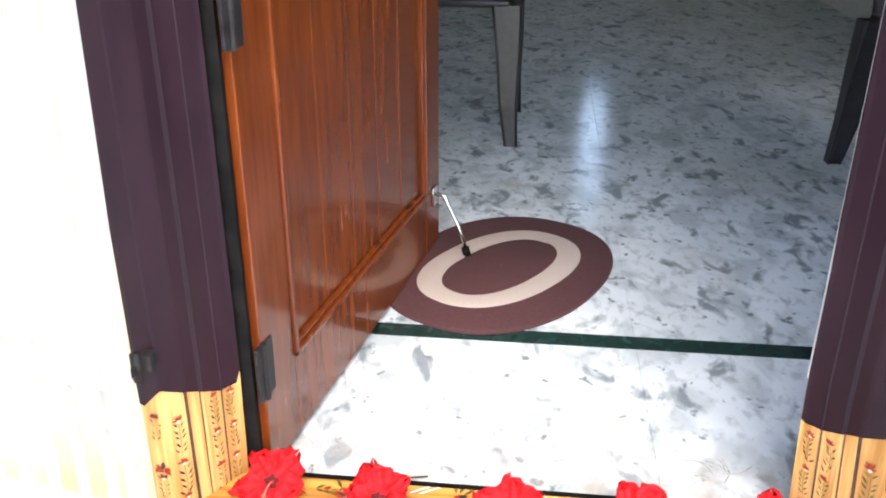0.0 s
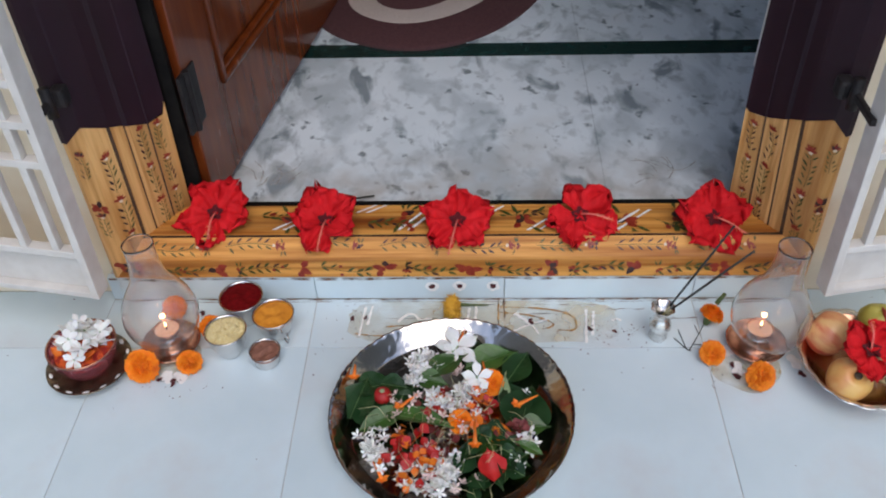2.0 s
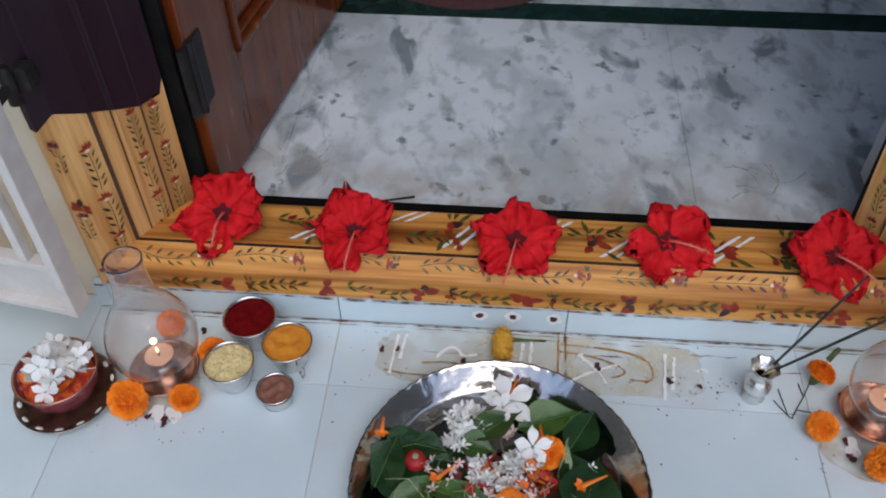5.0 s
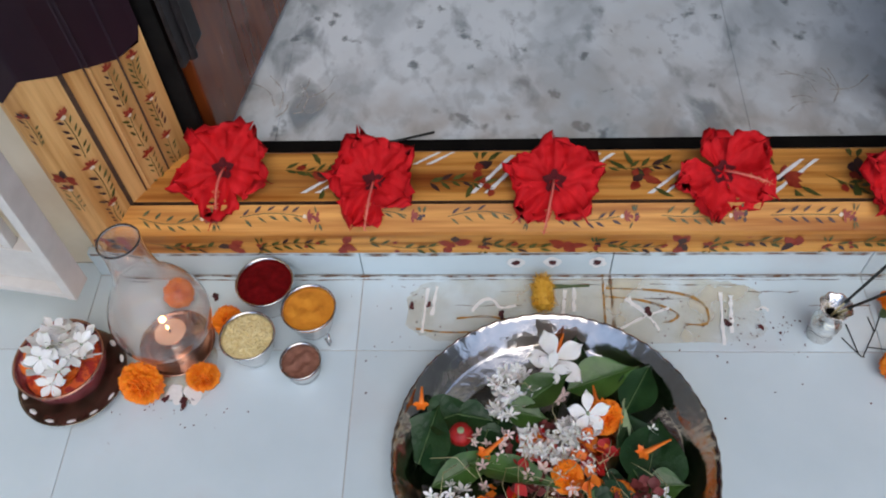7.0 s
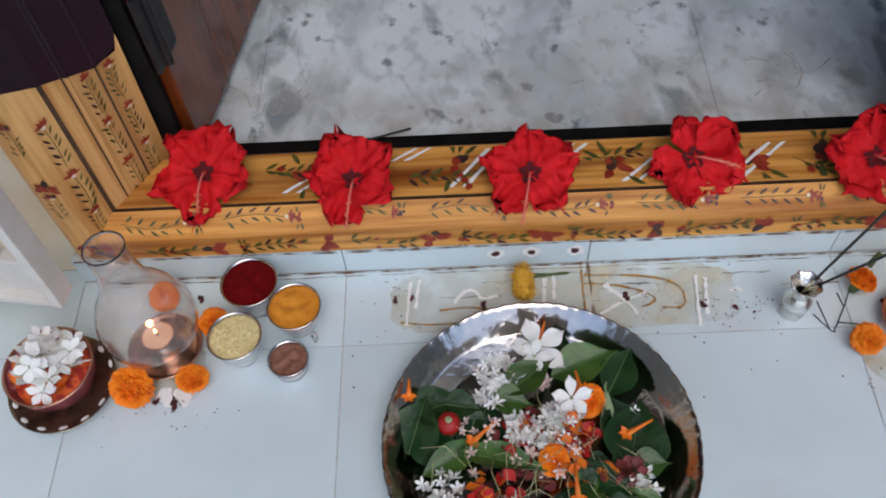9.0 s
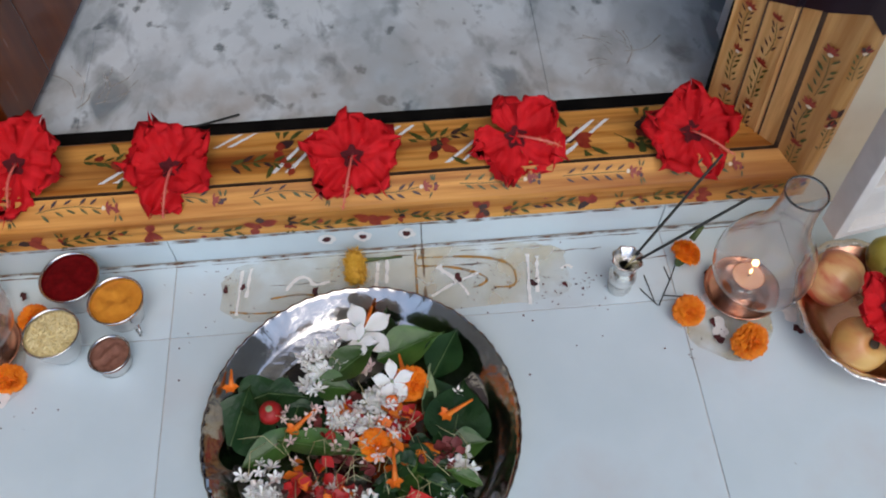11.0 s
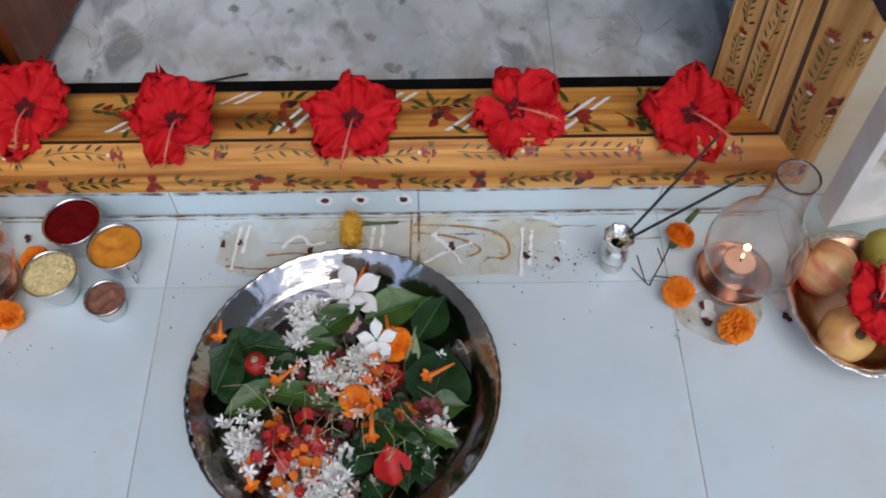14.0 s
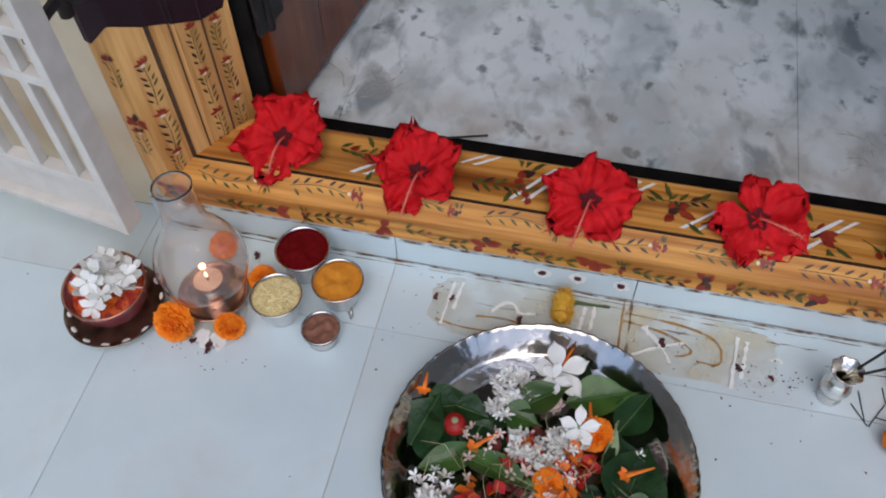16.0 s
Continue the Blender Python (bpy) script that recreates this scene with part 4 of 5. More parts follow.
apple((0.565, -0.118, 0.047), 0.034, (-70, -12, 40), "red and yellow streaked apple in the bowl", APPLE)
apple((0.568, -0.203, 0.043), 0.031, (208, 8, 0), "yellow apple with a red blush, eye upwards", APPLE_YELLOW)
guava = thing("guava", (0.640, -0.100, 0.049), "green-yellow guava with dark specks in the bowl", "guava")
piece("skin", mesh_of("skin", *lathe([(0.0005, -0.028), (0.012, -0.0265), (0.022, -0.018), (0.0275, -0.004), (0.027, 0.010), (0.020, 0.022), (0.010, 0.0275), (0.0005, 0.028)], 32,
                                     ripple=lambda a, i, r, z: (r * (1 + 0.035 * math.sin(4 * a + i)), z + 0.001 * math.sin(3 * a))), GUAVA), guava)
piece("kumkum_mark", mesh_of("kumkum_mark", *tube([(0.0, -0.020, 0.0225), (0.001, -0.010, 0.0285), (0.0, 0.002, 0.0298)], [0.001, 0.004, 0.0015], 8), PAINT_RED), guava, label="smear of red kumkum")
for j, (a0, zz, rz) in enumerate(((-0.014, 0.040, -104), (0.008, 0.046, -82))):
    b = thing("banana", (0.637, -0.172 + a0, zz), "small ripe yellow banana with brown spots", "banana", "bananas in the bowl", rz=rz)
    pts = [(-0.012 + 0.012 * math.sin(k / 12 * math.pi) * 2, 0.72 * (-0.048 + 0.098 * k / 12), 0.012 * (k / 12 - 0.4) ** 2 * 4) for k in range(13)]
    rad = [0.003, 0.006, 0.0105, 0.013, 0.0145, 0.015, 0.015, 0.0145, 0.0135, 0.0115, 0.008, 0.0042, 0.0035]
    piece("skin", mesh_of("skin", *tube(pts, rad, 10), BANANA), b)
    piece("stalk", mesh_of("stalk", *tube([pts[-1], (pts[-1][0] - 0.003, pts[-1][1] + 0.012, pts[-1][2] + 0.003)], [0.0036, 0.003], 8), BROWN), b)

# saucer and pink cup of white flowers
saucer = thing("saucer", (-0.540, -0.150, 0), "dark bronze saucer set with pale oval inlays", "saucer")
piece("dish", mesh_of("dish", *lathe([(0.001, 0.004), (0.034, 0.004), (0.050, 0.010), (0.061, 0.017), (0.063, 0.0175), (0.062, 0.0155), (0.050, 0.006), (0.036, 0.0), (0.001, 0.0)], 48), BRONZE), saucer)
for k in range(14):
    a = 2 * math.pi * k / 14
    m = pose(0.0565 * math.cos(a), 0.0565 * math.sin(a), 0.0147, 0, -32, math.degrees(a))
    piece("inlay", mesh_of("inlay", *moved(lathe([(0.0045, 0), (0.003, 0.001), (0.0003, 0.0014)], 10), m @ Matrix.Diagonal((0.7, 1.2, 1, 1))), CHALK), saucer)
pink = thing("pink_cup", (-0.541, -0.148, 0.0042), "pink frosted glass cup on the bronze saucer", "cup")
piece("cup", mesh_of("cup", *lathe([(0.001, 0.0), (0.026, 0.0), (0.034, 0.008), (0.045, 0.028), (0.049, 0.046), (0.0505, 0.052), (0.0485, 0.052), (0.046, 0.046), (0.042, 0.028), (0.032, 0.011), (0.024, 0.004), (0.001, 0.004)], 48,
                                   ripple=lambda a, i, r, z: (r * (1 + (0.025 if r > 0.04 else 0) * math.sin(10 * a)), z)), PINK_GLASS), pink)
piece("rim", mesh_of("rim", *lathe([(0.0488, 0.0521), (0.0508, 0.0521), (0.0512, 0.0535), (0.0488, 0.0535), (0.0488, 0.0521)], 48), COPPER), pink)

vase = thing("incense_holder", (0.327, -0.083, 0), "small engraved silver incense holder shaped like a vase", "incense holder")
piece("body", mesh_of("body", *lathe([(0.001, 0.0), (0.0135, 0.0), (0.0145, 0.004), (0.011, 0.010), (0.013, 0.016), (0.0165, 0.024), (0.0165, 0.032), (0.012, 0.040), (0.0085, 0.046), (0.010, 0.052), (0.016, 0.062), (0.018, 0.0645),
                                      (0.0165, 0.0635), (0.009, 0.055), (0.006, 0.050)], 32, ripple=lambda a, i, r, z: (r * (1 + (0.06 if z > 0.06 else 0.02) * math.sin(8 * a)), z)), SILVER), vase)
for tipx, tipy, tipz in ((0.422, -0.030, 0.180), (0.432, -0.096, 0.190)):
    stk = thing("incense_stick", (0.327, -0.083, 0.045), "dark incense stick leaning out of the silver holder", "incense stick", "incense sticks")
    d = Vector((tipx - 0.327, tipy + 0.083, tipz - 0.045))
    piece("stick", mesh_of("stick", *tube([(0, 0, 0), d * 0.15], 0.0009, 6), STRAW), stk)
    piece("paste", mesh_of("paste", *tube([d * 0.12, d * 0.4, d * 0.7, d], [0.0016, 0.0018, 0.0018, 0.0015], 8), INCENSE), stk, label="charcoal-dark incense paste")
loose = tagged(new("loose_incense_stick", mesh_of("loose_incense_stick", *tube([(-0.200, 0.118, 0.110), (-0.163, 0.138, 0.099), (-0.126, 0.158, 0.0895)], 0.0015, 6), INCENSE)),
               "dark incense stick lying behind the sill", "incense stick", "incense sticks")
tw = joined(tube([(0.352, -0.088, 0.0012), (0.368, -0.112, 0.0012), (0.372, -0.113, 0.0012)], 0.0007, 5), tube([(0.370, -0.113, 0.0012), (0.392, -0.078, 0.0012), (0.410, -0.045, 0.002)], 0.0007, 5),
            tube([(0.378, -0.100, 0.0012), (0.398, -0.103, 0.0012), (0.408, -0.106, 0.0012)], 0.0007, 5), tube([(0.366, -0.108, 0.0012), (0.361, -0.070, 0.0012)], 0.0007, 5),
            tube([(0.391, -0.080, 0.0012), (0.388, -0.060, 0.0012)], 0.0007, 5))
tagged(new("burnt_twig", mesh_of("burnt_twig", *tw, INCENSE)), "thin burnt grey twig lying on the tiles", "twig")

# ---- flowers ----


def hibiscus(at, size, tilt, spin, pistil_to, label, seed):
    rg = random.Random(seed)
    h = thing("hibiscus_flower", at, label, "flower", "red hibiscus flowers")
    base = pose(0, 0, 0, tilt[0], tilt[1], 0)
    L = size * 0.475
    for k in range(5):
        vf = blade(L * rg.uniform(0.92, 1.14), L * rg.uniform(0.92, 1.18), cup=rg.uniform(0.02, 0.30), ruffle=0.085, waves=rg.uniform(1.8, 3.2), shape=2.1, nu=16, nv=25,
                   droop=rg.uniform(0.0, 0.30), phase=rg.uniform(0, 6), notch=0.085, tip=0.5, fold=rg.uniform(-0.15, 0.35))
        vf = ([(p[0], p[1], p[2] + (0.0022 * math.sin(p[0] * 420 + k) + 0.0012 * math.sin(p[0] * 1150 + p[1] * 260)) * min(1, p[1] / L)) for p in vf[0]], vf[1])
        raw = []
        for idx, p in enumerate(vf[0]):
            s_, t_ = (idx // 25) / 15, -1 + 2 * (idx % 25) / 24
            q = Vector((p[0], p[1], p[2]))
            crumple = noise.noise((p[0] * 95 + seed * 7, p[1] * 95, k * 3.1)) * 0.0045 + noise.noise((p[0] * 240, p[1] * 240 + seed, k)) * 0.0018
            q.z += crumple * min(1, s_ * 1.6)
            if s_ > 0.72:
                q.y *= 1 + (0.08 * noise.noise((t_ * 9 + k * 5, seed * 3.3, 0)) + 0.085 * rg.uniform(-1, 1)) * (s_ - 0.72) / 0.28
            if s_ > 0.9:
                q.y *= 1 + (0.06 if idx % 2 else -0.05) * rg.uniform(0.4, 1.0)
            if abs(t_) > 0.8:
                q.x *= 1 + 0.16 * rg.uniform(-1, 1) * s_
            raw.append(q)
        vf = (raw, vf[1])
        m = base @ pose(0, 0, 0.0012 * k, rg.uniform(2, 26), rg.uniform(-16, 16), spin + 72 * k + rg.uniform(-11, 11))
        piece("petal", mesh_of("petal", *moved(vf, m), HIBISCUS), h)
    piece("throat", mesh_of("throat", *moved(lathe([(0.012, 0.0088), (0.009, 0.0075), (0.006, 0.0055), (0.0008, 0.003)], 18, ripple=lambda a, i, r, z: (r * (1 + 0.25 * math.sin(5 * a)), z)), base), HIB_DARK), h)
    P = Vector(pistil_to)
    pts = [Vector((0, 0, 0.004)) + (base @ Vector((0, 0, 0.022))) * math.sin(q * 2.2) * (1 - q * 0.45) + P * q ** 1.15 for q in [i / 8 for i in range(9)]]
    pis = piece("pistil", mesh_of("pistil", *tube(pts, [0.0015] * 5 + [0.0013, 0.0012, 0.001, 0.0008], 7), PISTIL), h, label="long pinkish pistil")
    av, af = [], []
    for _ in range(34):
        q = rg.uniform(0.55, 1.0)
        p = pts[0].lerp(pts[-1], q) if q > 0.99 else pts[int(q * 8)].lerp(pts[min(int(q * 8) + 1, 8)], q * 8 - int(q * 8))
        d = Vector((rg.gauss(0, 1), rg.gauss(0, 1), rg.gauss(0, 1))).normalized() * rg.uniform(0.002, 0.0048)
        b, c = tube([p, p + d], 0.0002, 3)
        e, g = moved(lathe([(0.0001, -0.0008), (0.0008, 0), (0.0001, 0.0008)], 5), Matrix.Translation(p + d))
        for a1, a2 in ((b, c), (e, g)):
            n = len(av)
            av += list(a1)
            af += [tuple(i + n for i in q2) for q2 in a2]
    tagged(piece("anthers", mesh_of("anthers", av, af, POLLEN), pis), kind="stuff")
    piece("calyx", mesh_of("calyx", *moved(lathe([(0.001, -0.012), (0.006, -0.010), (0.009, 0.0), (0.010, 0.003)], 12), base), STALK), h)
    return h


hibiscus((-0.370, 0.068, 0.126), 0.120, (32, -4), 34, (-0.002, -0.052, -0.016), "wide open red hibiscus flower lying on the sill", 3)
hibiscus((-0.190, 0.046, 0.126), 0.110, (18, 4), 12, (-0.008, -0.060, -0.020), "red hibiscus flower with one folded petal on the sill", 6)
hibiscus((0.018, 0.046, 0.126), 0.110, (32, 2), 0, (-0.014, -0.062, -0.022), "wide open red hibiscus flower in the middle of the sill", 3)
hibiscus((0.211, 0.058, 0.126), 0.106, (34, -6), 24, (0.046, -0.022, 0.004), "red hibiscus flower turned sideways on the sill", 4)
hibiscus((0.417, 0.046, 0.128), 0.112, (34, -8), 55, (0.040, -0.036, -0.006), "red hibiscus flower against the jamb foot on the sill", 6)
hibiscus((0.592, -0.184, 0.080), 0.094, (16, 6), 30, (0.000, 0.035, 0.018), "red hibiscus flower laid on the fruit", 7)


def marigold(at, r, tilt, label, seed, mat=MARIGOLD, squash=0.75):
    rg = random.Random(seed)
    h = thing("marigold", at, label, "flower", "orange marigolds")
    base = pose(0, 0, 0, *tilt)
    v, f = [], []
    N = 420
    for k in range(N):
        q = k / N
        th = math.acos(1 - 1.35 * q)
        a = k * 2.39996
        d = Vector((math.sin(th) * math.cos(a), math.sin(th) * math.sin(a), math.cos(th) * squash))
        ln = r * (0.22 + 0.14 * rg.random())
        w = r * (0.15 + 0.07 * rg.random())
        up = d.normalized()
        s = Vector((-math.sin(a), math.cos(a), 0))
        t = up.cross(s)
        s2 = s * math.cos(0.5) + t * math.sin(rg.uniform(-0.9, 0.9)) * 0.6
        o = d * r * (0.70 + 0.08 * rg.random())
        fold = t * (w * 0.35)
        n = len(v)
        out = (up + t * rg.uniform(-0.4, 0.4)).normalized()
        v += [o - s2 * w * 0.35, o + s2 * w * 0.35, o + out * ln * 0.7 + s2 * w * 0.62 + fold * 0.3, o + out * ln, o + out * ln * 0.7 - s2 * w * 0.62 + fold * 0.3, o + out * ln * 0.55 + fold]
        f += [(n, n + 1, n + 2, n + 5), (n, n + 5, n + 4), (n + 5, n + 2, n + 3), (n + 5, n + 3, n + 4)]
    core = lathe([(0.001, -r * 0.42), (r * 0.5, -r * 0.38), (r * 0.78, -r * 0.05), (r * 0.66, r * 0.35), (r * 0.3, r * 0.55), (0.001, r * 0.6)], 16)
    vf = moved(joined((v, f), core), base)
    piece("petals", mesh_of("petals", *vf, mat), h)
    cal = moved(lathe([(0.001, -r * 1.05), (r * 0.22, -r * 0.95), (r * 0.34, -r * 0.6), (r * 0.40, -r * 0.36)], 10), base)
    piece("calyx", mesh_of("calyx", *cal, STALK), h)
    return h


marigold((-0.455, -0.160, 0.020), 0.0255, (62, -8, 0), "round orange marigold on the tiles by the lamp", 11)
marigold((-0.386, -0.150, 0.018), 0.019, (70, 38, 0), "small orange marigold tipped on its side by the lamp", 12)
marigold((-0.370, -0.076, 0.017), 0.018, (15, 0, 0), "orange marigold between lamp and bowls", 13)
marigold((-0.437, -0.036, 0.018), 0.020, (25, 0, 0), "orange marigold behind the glass lamp", 18)
marigold((0.413, -0.053, 0.017), 0.019, (-20, 30, 0), "orange marigold lying on its side with a green stalk", 14)
marigold((0.398, -0.132, 0.018), 0.0185, (40, -14, 0), "small orange marigold by the lamp", 15)
marigold((0.457, -0.178, 0.020), 0.0215, (50, 16, 0), "round orange marigold in front of the lamp", 16)
piece("stalk", mesh_of("stalk", *tube([(0.008, 0.012, 0.012), (0.022, 0.024, 0.022)], [0.004, 0.003], 8), STALK), bpy.data.objects["marigold.004"])

bud = thing("marigold_bud", (0.008, -0.034, 0.0130), "dull yellow marigold head lying against the riser", "flower")
v, f = [], []
rg = random.Random(3)
for k in range(380):
    a, q = rg.uniform(0, 6.28), rg.uniform(-1, 1)
    rr = 0.0125 * math.sqrt(max(0.05, 1 - q * q * 0.8))
    o = Vector((rr * math.cos(a), q * 0.023, rr * math.sin(a)))
    d = Vector((math.cos(a), q * 0.8 + rg.uniform(-0.5, 0.5), math.sin(a))).normalized() * rg.uniform(0.003, 0.0065)
    s = Vector((rg.gauss(0, 1), rg.gauss(0, 1), rg.gauss(0, 1))).normalized() * 0.0012
    n = len(v)
    v += [o - s, o + s, o + d]
    f.append((n, n + 1, n + 2))
core = moved(lathe([(0.001, -0.024), (0.008, -0.020), (0.0125, -0.008), (0.0125, 0.008), (0.008, 0.020), (0.001, 0.024)], 14), pose(0, 0, 0, 90))
piece("head", mesh_of("head", *joined((v, f), core), MARI_YELLOW, False), bud)
piece("stalk", mesh_of("stalk", *tube([(0.008, 0.010, -0.002), (0.030, 0.013, -0.006), (0.058, 0.016, -0.0095)], [0.0035, 0.002, 0.0012], 7), STALK), bud)


def white_flower(at, size, tilt, label, seed, mat=PETAL_WHITE, petals=5, narrow=0.52, group="white flowers", name="white_flower", heart=LEAF_PALE):
    rg = random.Random(seed)
    h = thing(name, at, label, "flower", group)
    base = pose(0, 0, 0, *tilt)
    for k in range(petals):
        vf = blade(size * 0.5 * rg.uniform(0.9, 1.1), size * narrow * 0.5, cup=rg.uniform(0.0, 0.2), ruffle=0.03, waves=1.5, shape=1.45, nu=10, nv=7, droop=rg.uniform(0, 0.25), phase=rg.uniform(0, 6), tip=0.75)
        piece("petal", mesh_of("petal", *moved(vf, base @ pose(0, 0, 0.0006 * k, rg.uniform(4, 22), rg.uniform(-14, 14), 360 / petals * k + rg.uniform(-9, 9))), mat), h)
    piece("heart", mesh_of("heart", *moved(lathe([(size * 0.05, 0.0), (size * 0.05, size * 0.05), (0.0003, size * 0.07)], 8), base), heart), h)
    return h


# flowers heaped in the pink cup
rg = random.Random(21)
for k, (dx, dy, sz) in enumerate(((-0.016, 0.020, 0.046), (0.018, 0.014, 0.046), (0.014, -0.016, 0.044), (-0.014, -0.018, 0.046), (0.032, -0.002, 0.040), (-0.002, 0.000, 0.046), (0.004, 0.032, 0.042), (0.002, -0.032, 0.036),
                                  (0.028, 0.024, 0.040), (-0.026, 0.004, 0.042), (0.010, 0.006, 0.040), (-0.012, 0.034, 0.034), (0.020, -0.004, 0.038), (-0.006, -0.012, 0.040), (-0.018, 0.010, 0.036), (0.008, 0.020, 0.040), (0.016, -0.026, 0.034), (0.030, 0.010, 0.036))):
    white_flower((-0.541 + dx, -0.148 + dy, 0.056 + 0.014 * rg.random() + (0.012 if k in (5, 10) or k > 11 else 0)), sz, (rg.uniform(-30, 48), rg.uniform(-38, 38), rg.uniform(0, 72)), "fresh white five-petalled flower in the pink cup", 30 + k, narrow=0.56,
                 group="white flowers in the cup")
for k in range(22):
    a = rg.uniform(1.6, 5.6)
    vf = blade(0.022, 0.012, cup=0.3, ruffle=0.05, nu=6, nv=5)
    ob = tagged(new("orange_petal", mesh_of("orange_petal", *moved(vf, pose(-0.541 + 0.030 * math.cos(a), -0.148 + 0.030 * math.sin(a), 0.049 + 0.004 * rg.random(), rg.uniform(-10, 30), rg.uniform(-20, 20), rg.uniform(0, 360))), PETAL_ORANGE)),
                "loose orange petal in the pink cup", "petal", "orange petals in the cup")
piece("bed", mesh_of("bed", *lathe([(0.043, 0.038), (0.03, 0.044), (0.0005, 0.046)], 24), PETAL_BED), pink, label="bed of orange petals")


# ---- offerings on the plate ----
def leaf(x, y, z, ln, w, rz, mat=LEAF_DARK, rx=6.0, ry=0.0, label="dark green leaf on the plate", heart=False, cup=0.12, fold=0.25):
    vf = blade(ln, w, cup=cup, ruffle=0.02, waves=1.2, shape=0.62 if heart else 0.8, nu=14, nv=9, fold=fold, tip=0.8 if heart else 1.15, phase=x * 100, droop=0.15)
    vf = ([(p[0], p[1] - ln / 2, p[2] - 0.0006 * math.cos(p[0] * 900)) for p in vf[0]], vf[1])
    h = thing("leaf", (x, y, z), label, "leaf", "leaves on the plate")
    b = pose(0, 0, 0, rx, ry, rz)
    piece("blade", mesh_of("blade", *moved(vf, b), mat), h)
    mid = [b @ Vector((0, -ln / 2 + ln * q, cup * ln * q * q - 0.15 * ln * q ** 2.2 + 0.0009)) for q in [i / 8 for i in range(9)]]
    piece("midrib", mesh_of("midrib", *tube(mid, [0.0007 - 0.00006 * i for i in range(9)], 5), MIDRIB), h)
    return h


leaf(0.070, -0.155, 0.030, 0.085, 0.050, -72, LEAF, 8, 4, "large mid-green leaf on the plate")
leaf(0.108, -0.163, 0.024, 0.075, 0.045, -30, LEAF_DARK, 0, 10)
leaf(0.039, -0.126, 0.018, 0.060, 0.036, -10, LEAF_DARK, 10, 0)
leaf(0.005, -0.174, 0.040, 0.072, 0.042, -55, LEAF, 4, -4, "fresh light green leaf on top of the heap")
leaf(-0.016, -0.202, 0.036, 0.050, 0.036, -100, LEAF, -4, 4, "fresh light green leaf on top of the heap")
leaf(-0.122, -0.218, 0.020, 0.070, 0.066, -20, LEAF_DARK, 12, -12, "dark heart-shaped leaf on the plate", True)
leaf(-0.096, -0.198, 0.022, 0.060, 0.052, -75, LEAF_DARK, 6, -8, "dark heart-shaped leaf on the plate", True)
leaf(-0.070, -0.202, 0.026, 0.044, 0.036, -100, LEAF_DARK, 0, 0, heart=True)
leaf(-0.106, -0.241, 0.018, 0.060, 0.050, 20, LEAF_DARK, 8, -6)
leaf(-0.077, -0.258, 0.026, 0.090, 0.034, -62, LEAF, 4, 8)
leaf(-0.026, -0.270, 0.036, 0.110, 0.036, -105, LEAF, 2, -16)
leaf(0.116, -0.237, 0.024, 0.080, 0.074, -15, LEAF_DARK, 4, 10, "dark heart-shaped leaf on the plate", True)
leaf(0.098, -0.223, 0.026, 0.070, 0.050, 15, LEAF_DARK, 8, 12)
leaf(0.084, -0.211, 0.034, 0.060, 0.020, -8, LEAF_PALE, 8, 50, "pale curled leaf on the plate")
leaf(0.059, -0.291, 0.034, 0.030, 0.026, -40, LEAF, 4, 0, heart=True)
for k in range(40):
    rr = random.Random(200 + k)
    a, q = rr.uniform(-1.45, 0.25), rr.uniform(0.03, 0.105)
    leaf(PLATE.x + 0.012 + q * math.cos(a), PLATE.y - 0.03 + q * math.sin(a) * 0.95, 0.016 + 0.020 * rr.random(), rr.uniform(0.026, 0.05), rr.uniform(0.018, 0.034), rr.uniform(0, 360), rr.choice((LEAF_DARK, LEAF_DARK, LEAF)), rr.uniform(-6, 14), rr.uniform(-16, 16),
         "small green leaf among the offerings", rr.random() < 0.5)
for k in range(8):
    rr = random.Random(300 + k)
    leaf(PLATE.x + rr.uniform(-0.085, -0.02), PLATE.y + rr.uniform(-0.02, 0.05), 0.014 + 0.01 * rr.random(), 0.05, 0.036, rr.uniform(0, 360), LEAF_DARK, rr.uniform(-4, 10), rr.uniform(-10, 10), "small green leaf among the offerings", True)

white_flower((0.016, -0.135, 0.034), 0.072, (18, 0, 20), "large white flower with long petals on the plate", 61, narrow=0.62)
white_flower((0.047, -0.207, 0.052), 0.046, (30, 6, 10), "white five-petalled flower on the plate", 62, narrow=0.62)
white_flower((0.012, -0.149, 0.040), 0.040, (10, -20, 50), "white five-petalled flower on the plate", 63, narrow=0.6)
marigold((0.066, -0.204, 0.036), 0.020, (50, 30, 0), "orange marigold among the offerings", 64)
marigold((0.024, -0.270, 0.034), 0.017, (20, 0, 0), "orange marigold among the offerings", 65)
marigold((0.078, -0.286, 0.026), 0.015, (20, 20, 0), "orange marigold among the offerings", 66)
marigold((-0.009, -0.234, 0.030), 0.015, (10, 0, 0), "orange marigold among the offerings", 67)
berry = thing("red_berry", (-0.087, -0.223, 0.030), "shiny red berry-like bud among the leaves", "bud")
piece("body", mesh_of("body", *lathe([(0.0005, -0.013), (0.009, -0.010), (0.0135, 0.0), (0.011, 0.008), (0.004, 0.012), (0.0005, 0.0105)], 20), PETAL_RED), berry)
piece("calyx", mesh_of("calyx", *moved(lathe([(0.0005, 0.0125), (0.004, 0.012), (0.006, 0.0105)], 8), pose(0, 0, 0)), LEAF_PALE), berry)

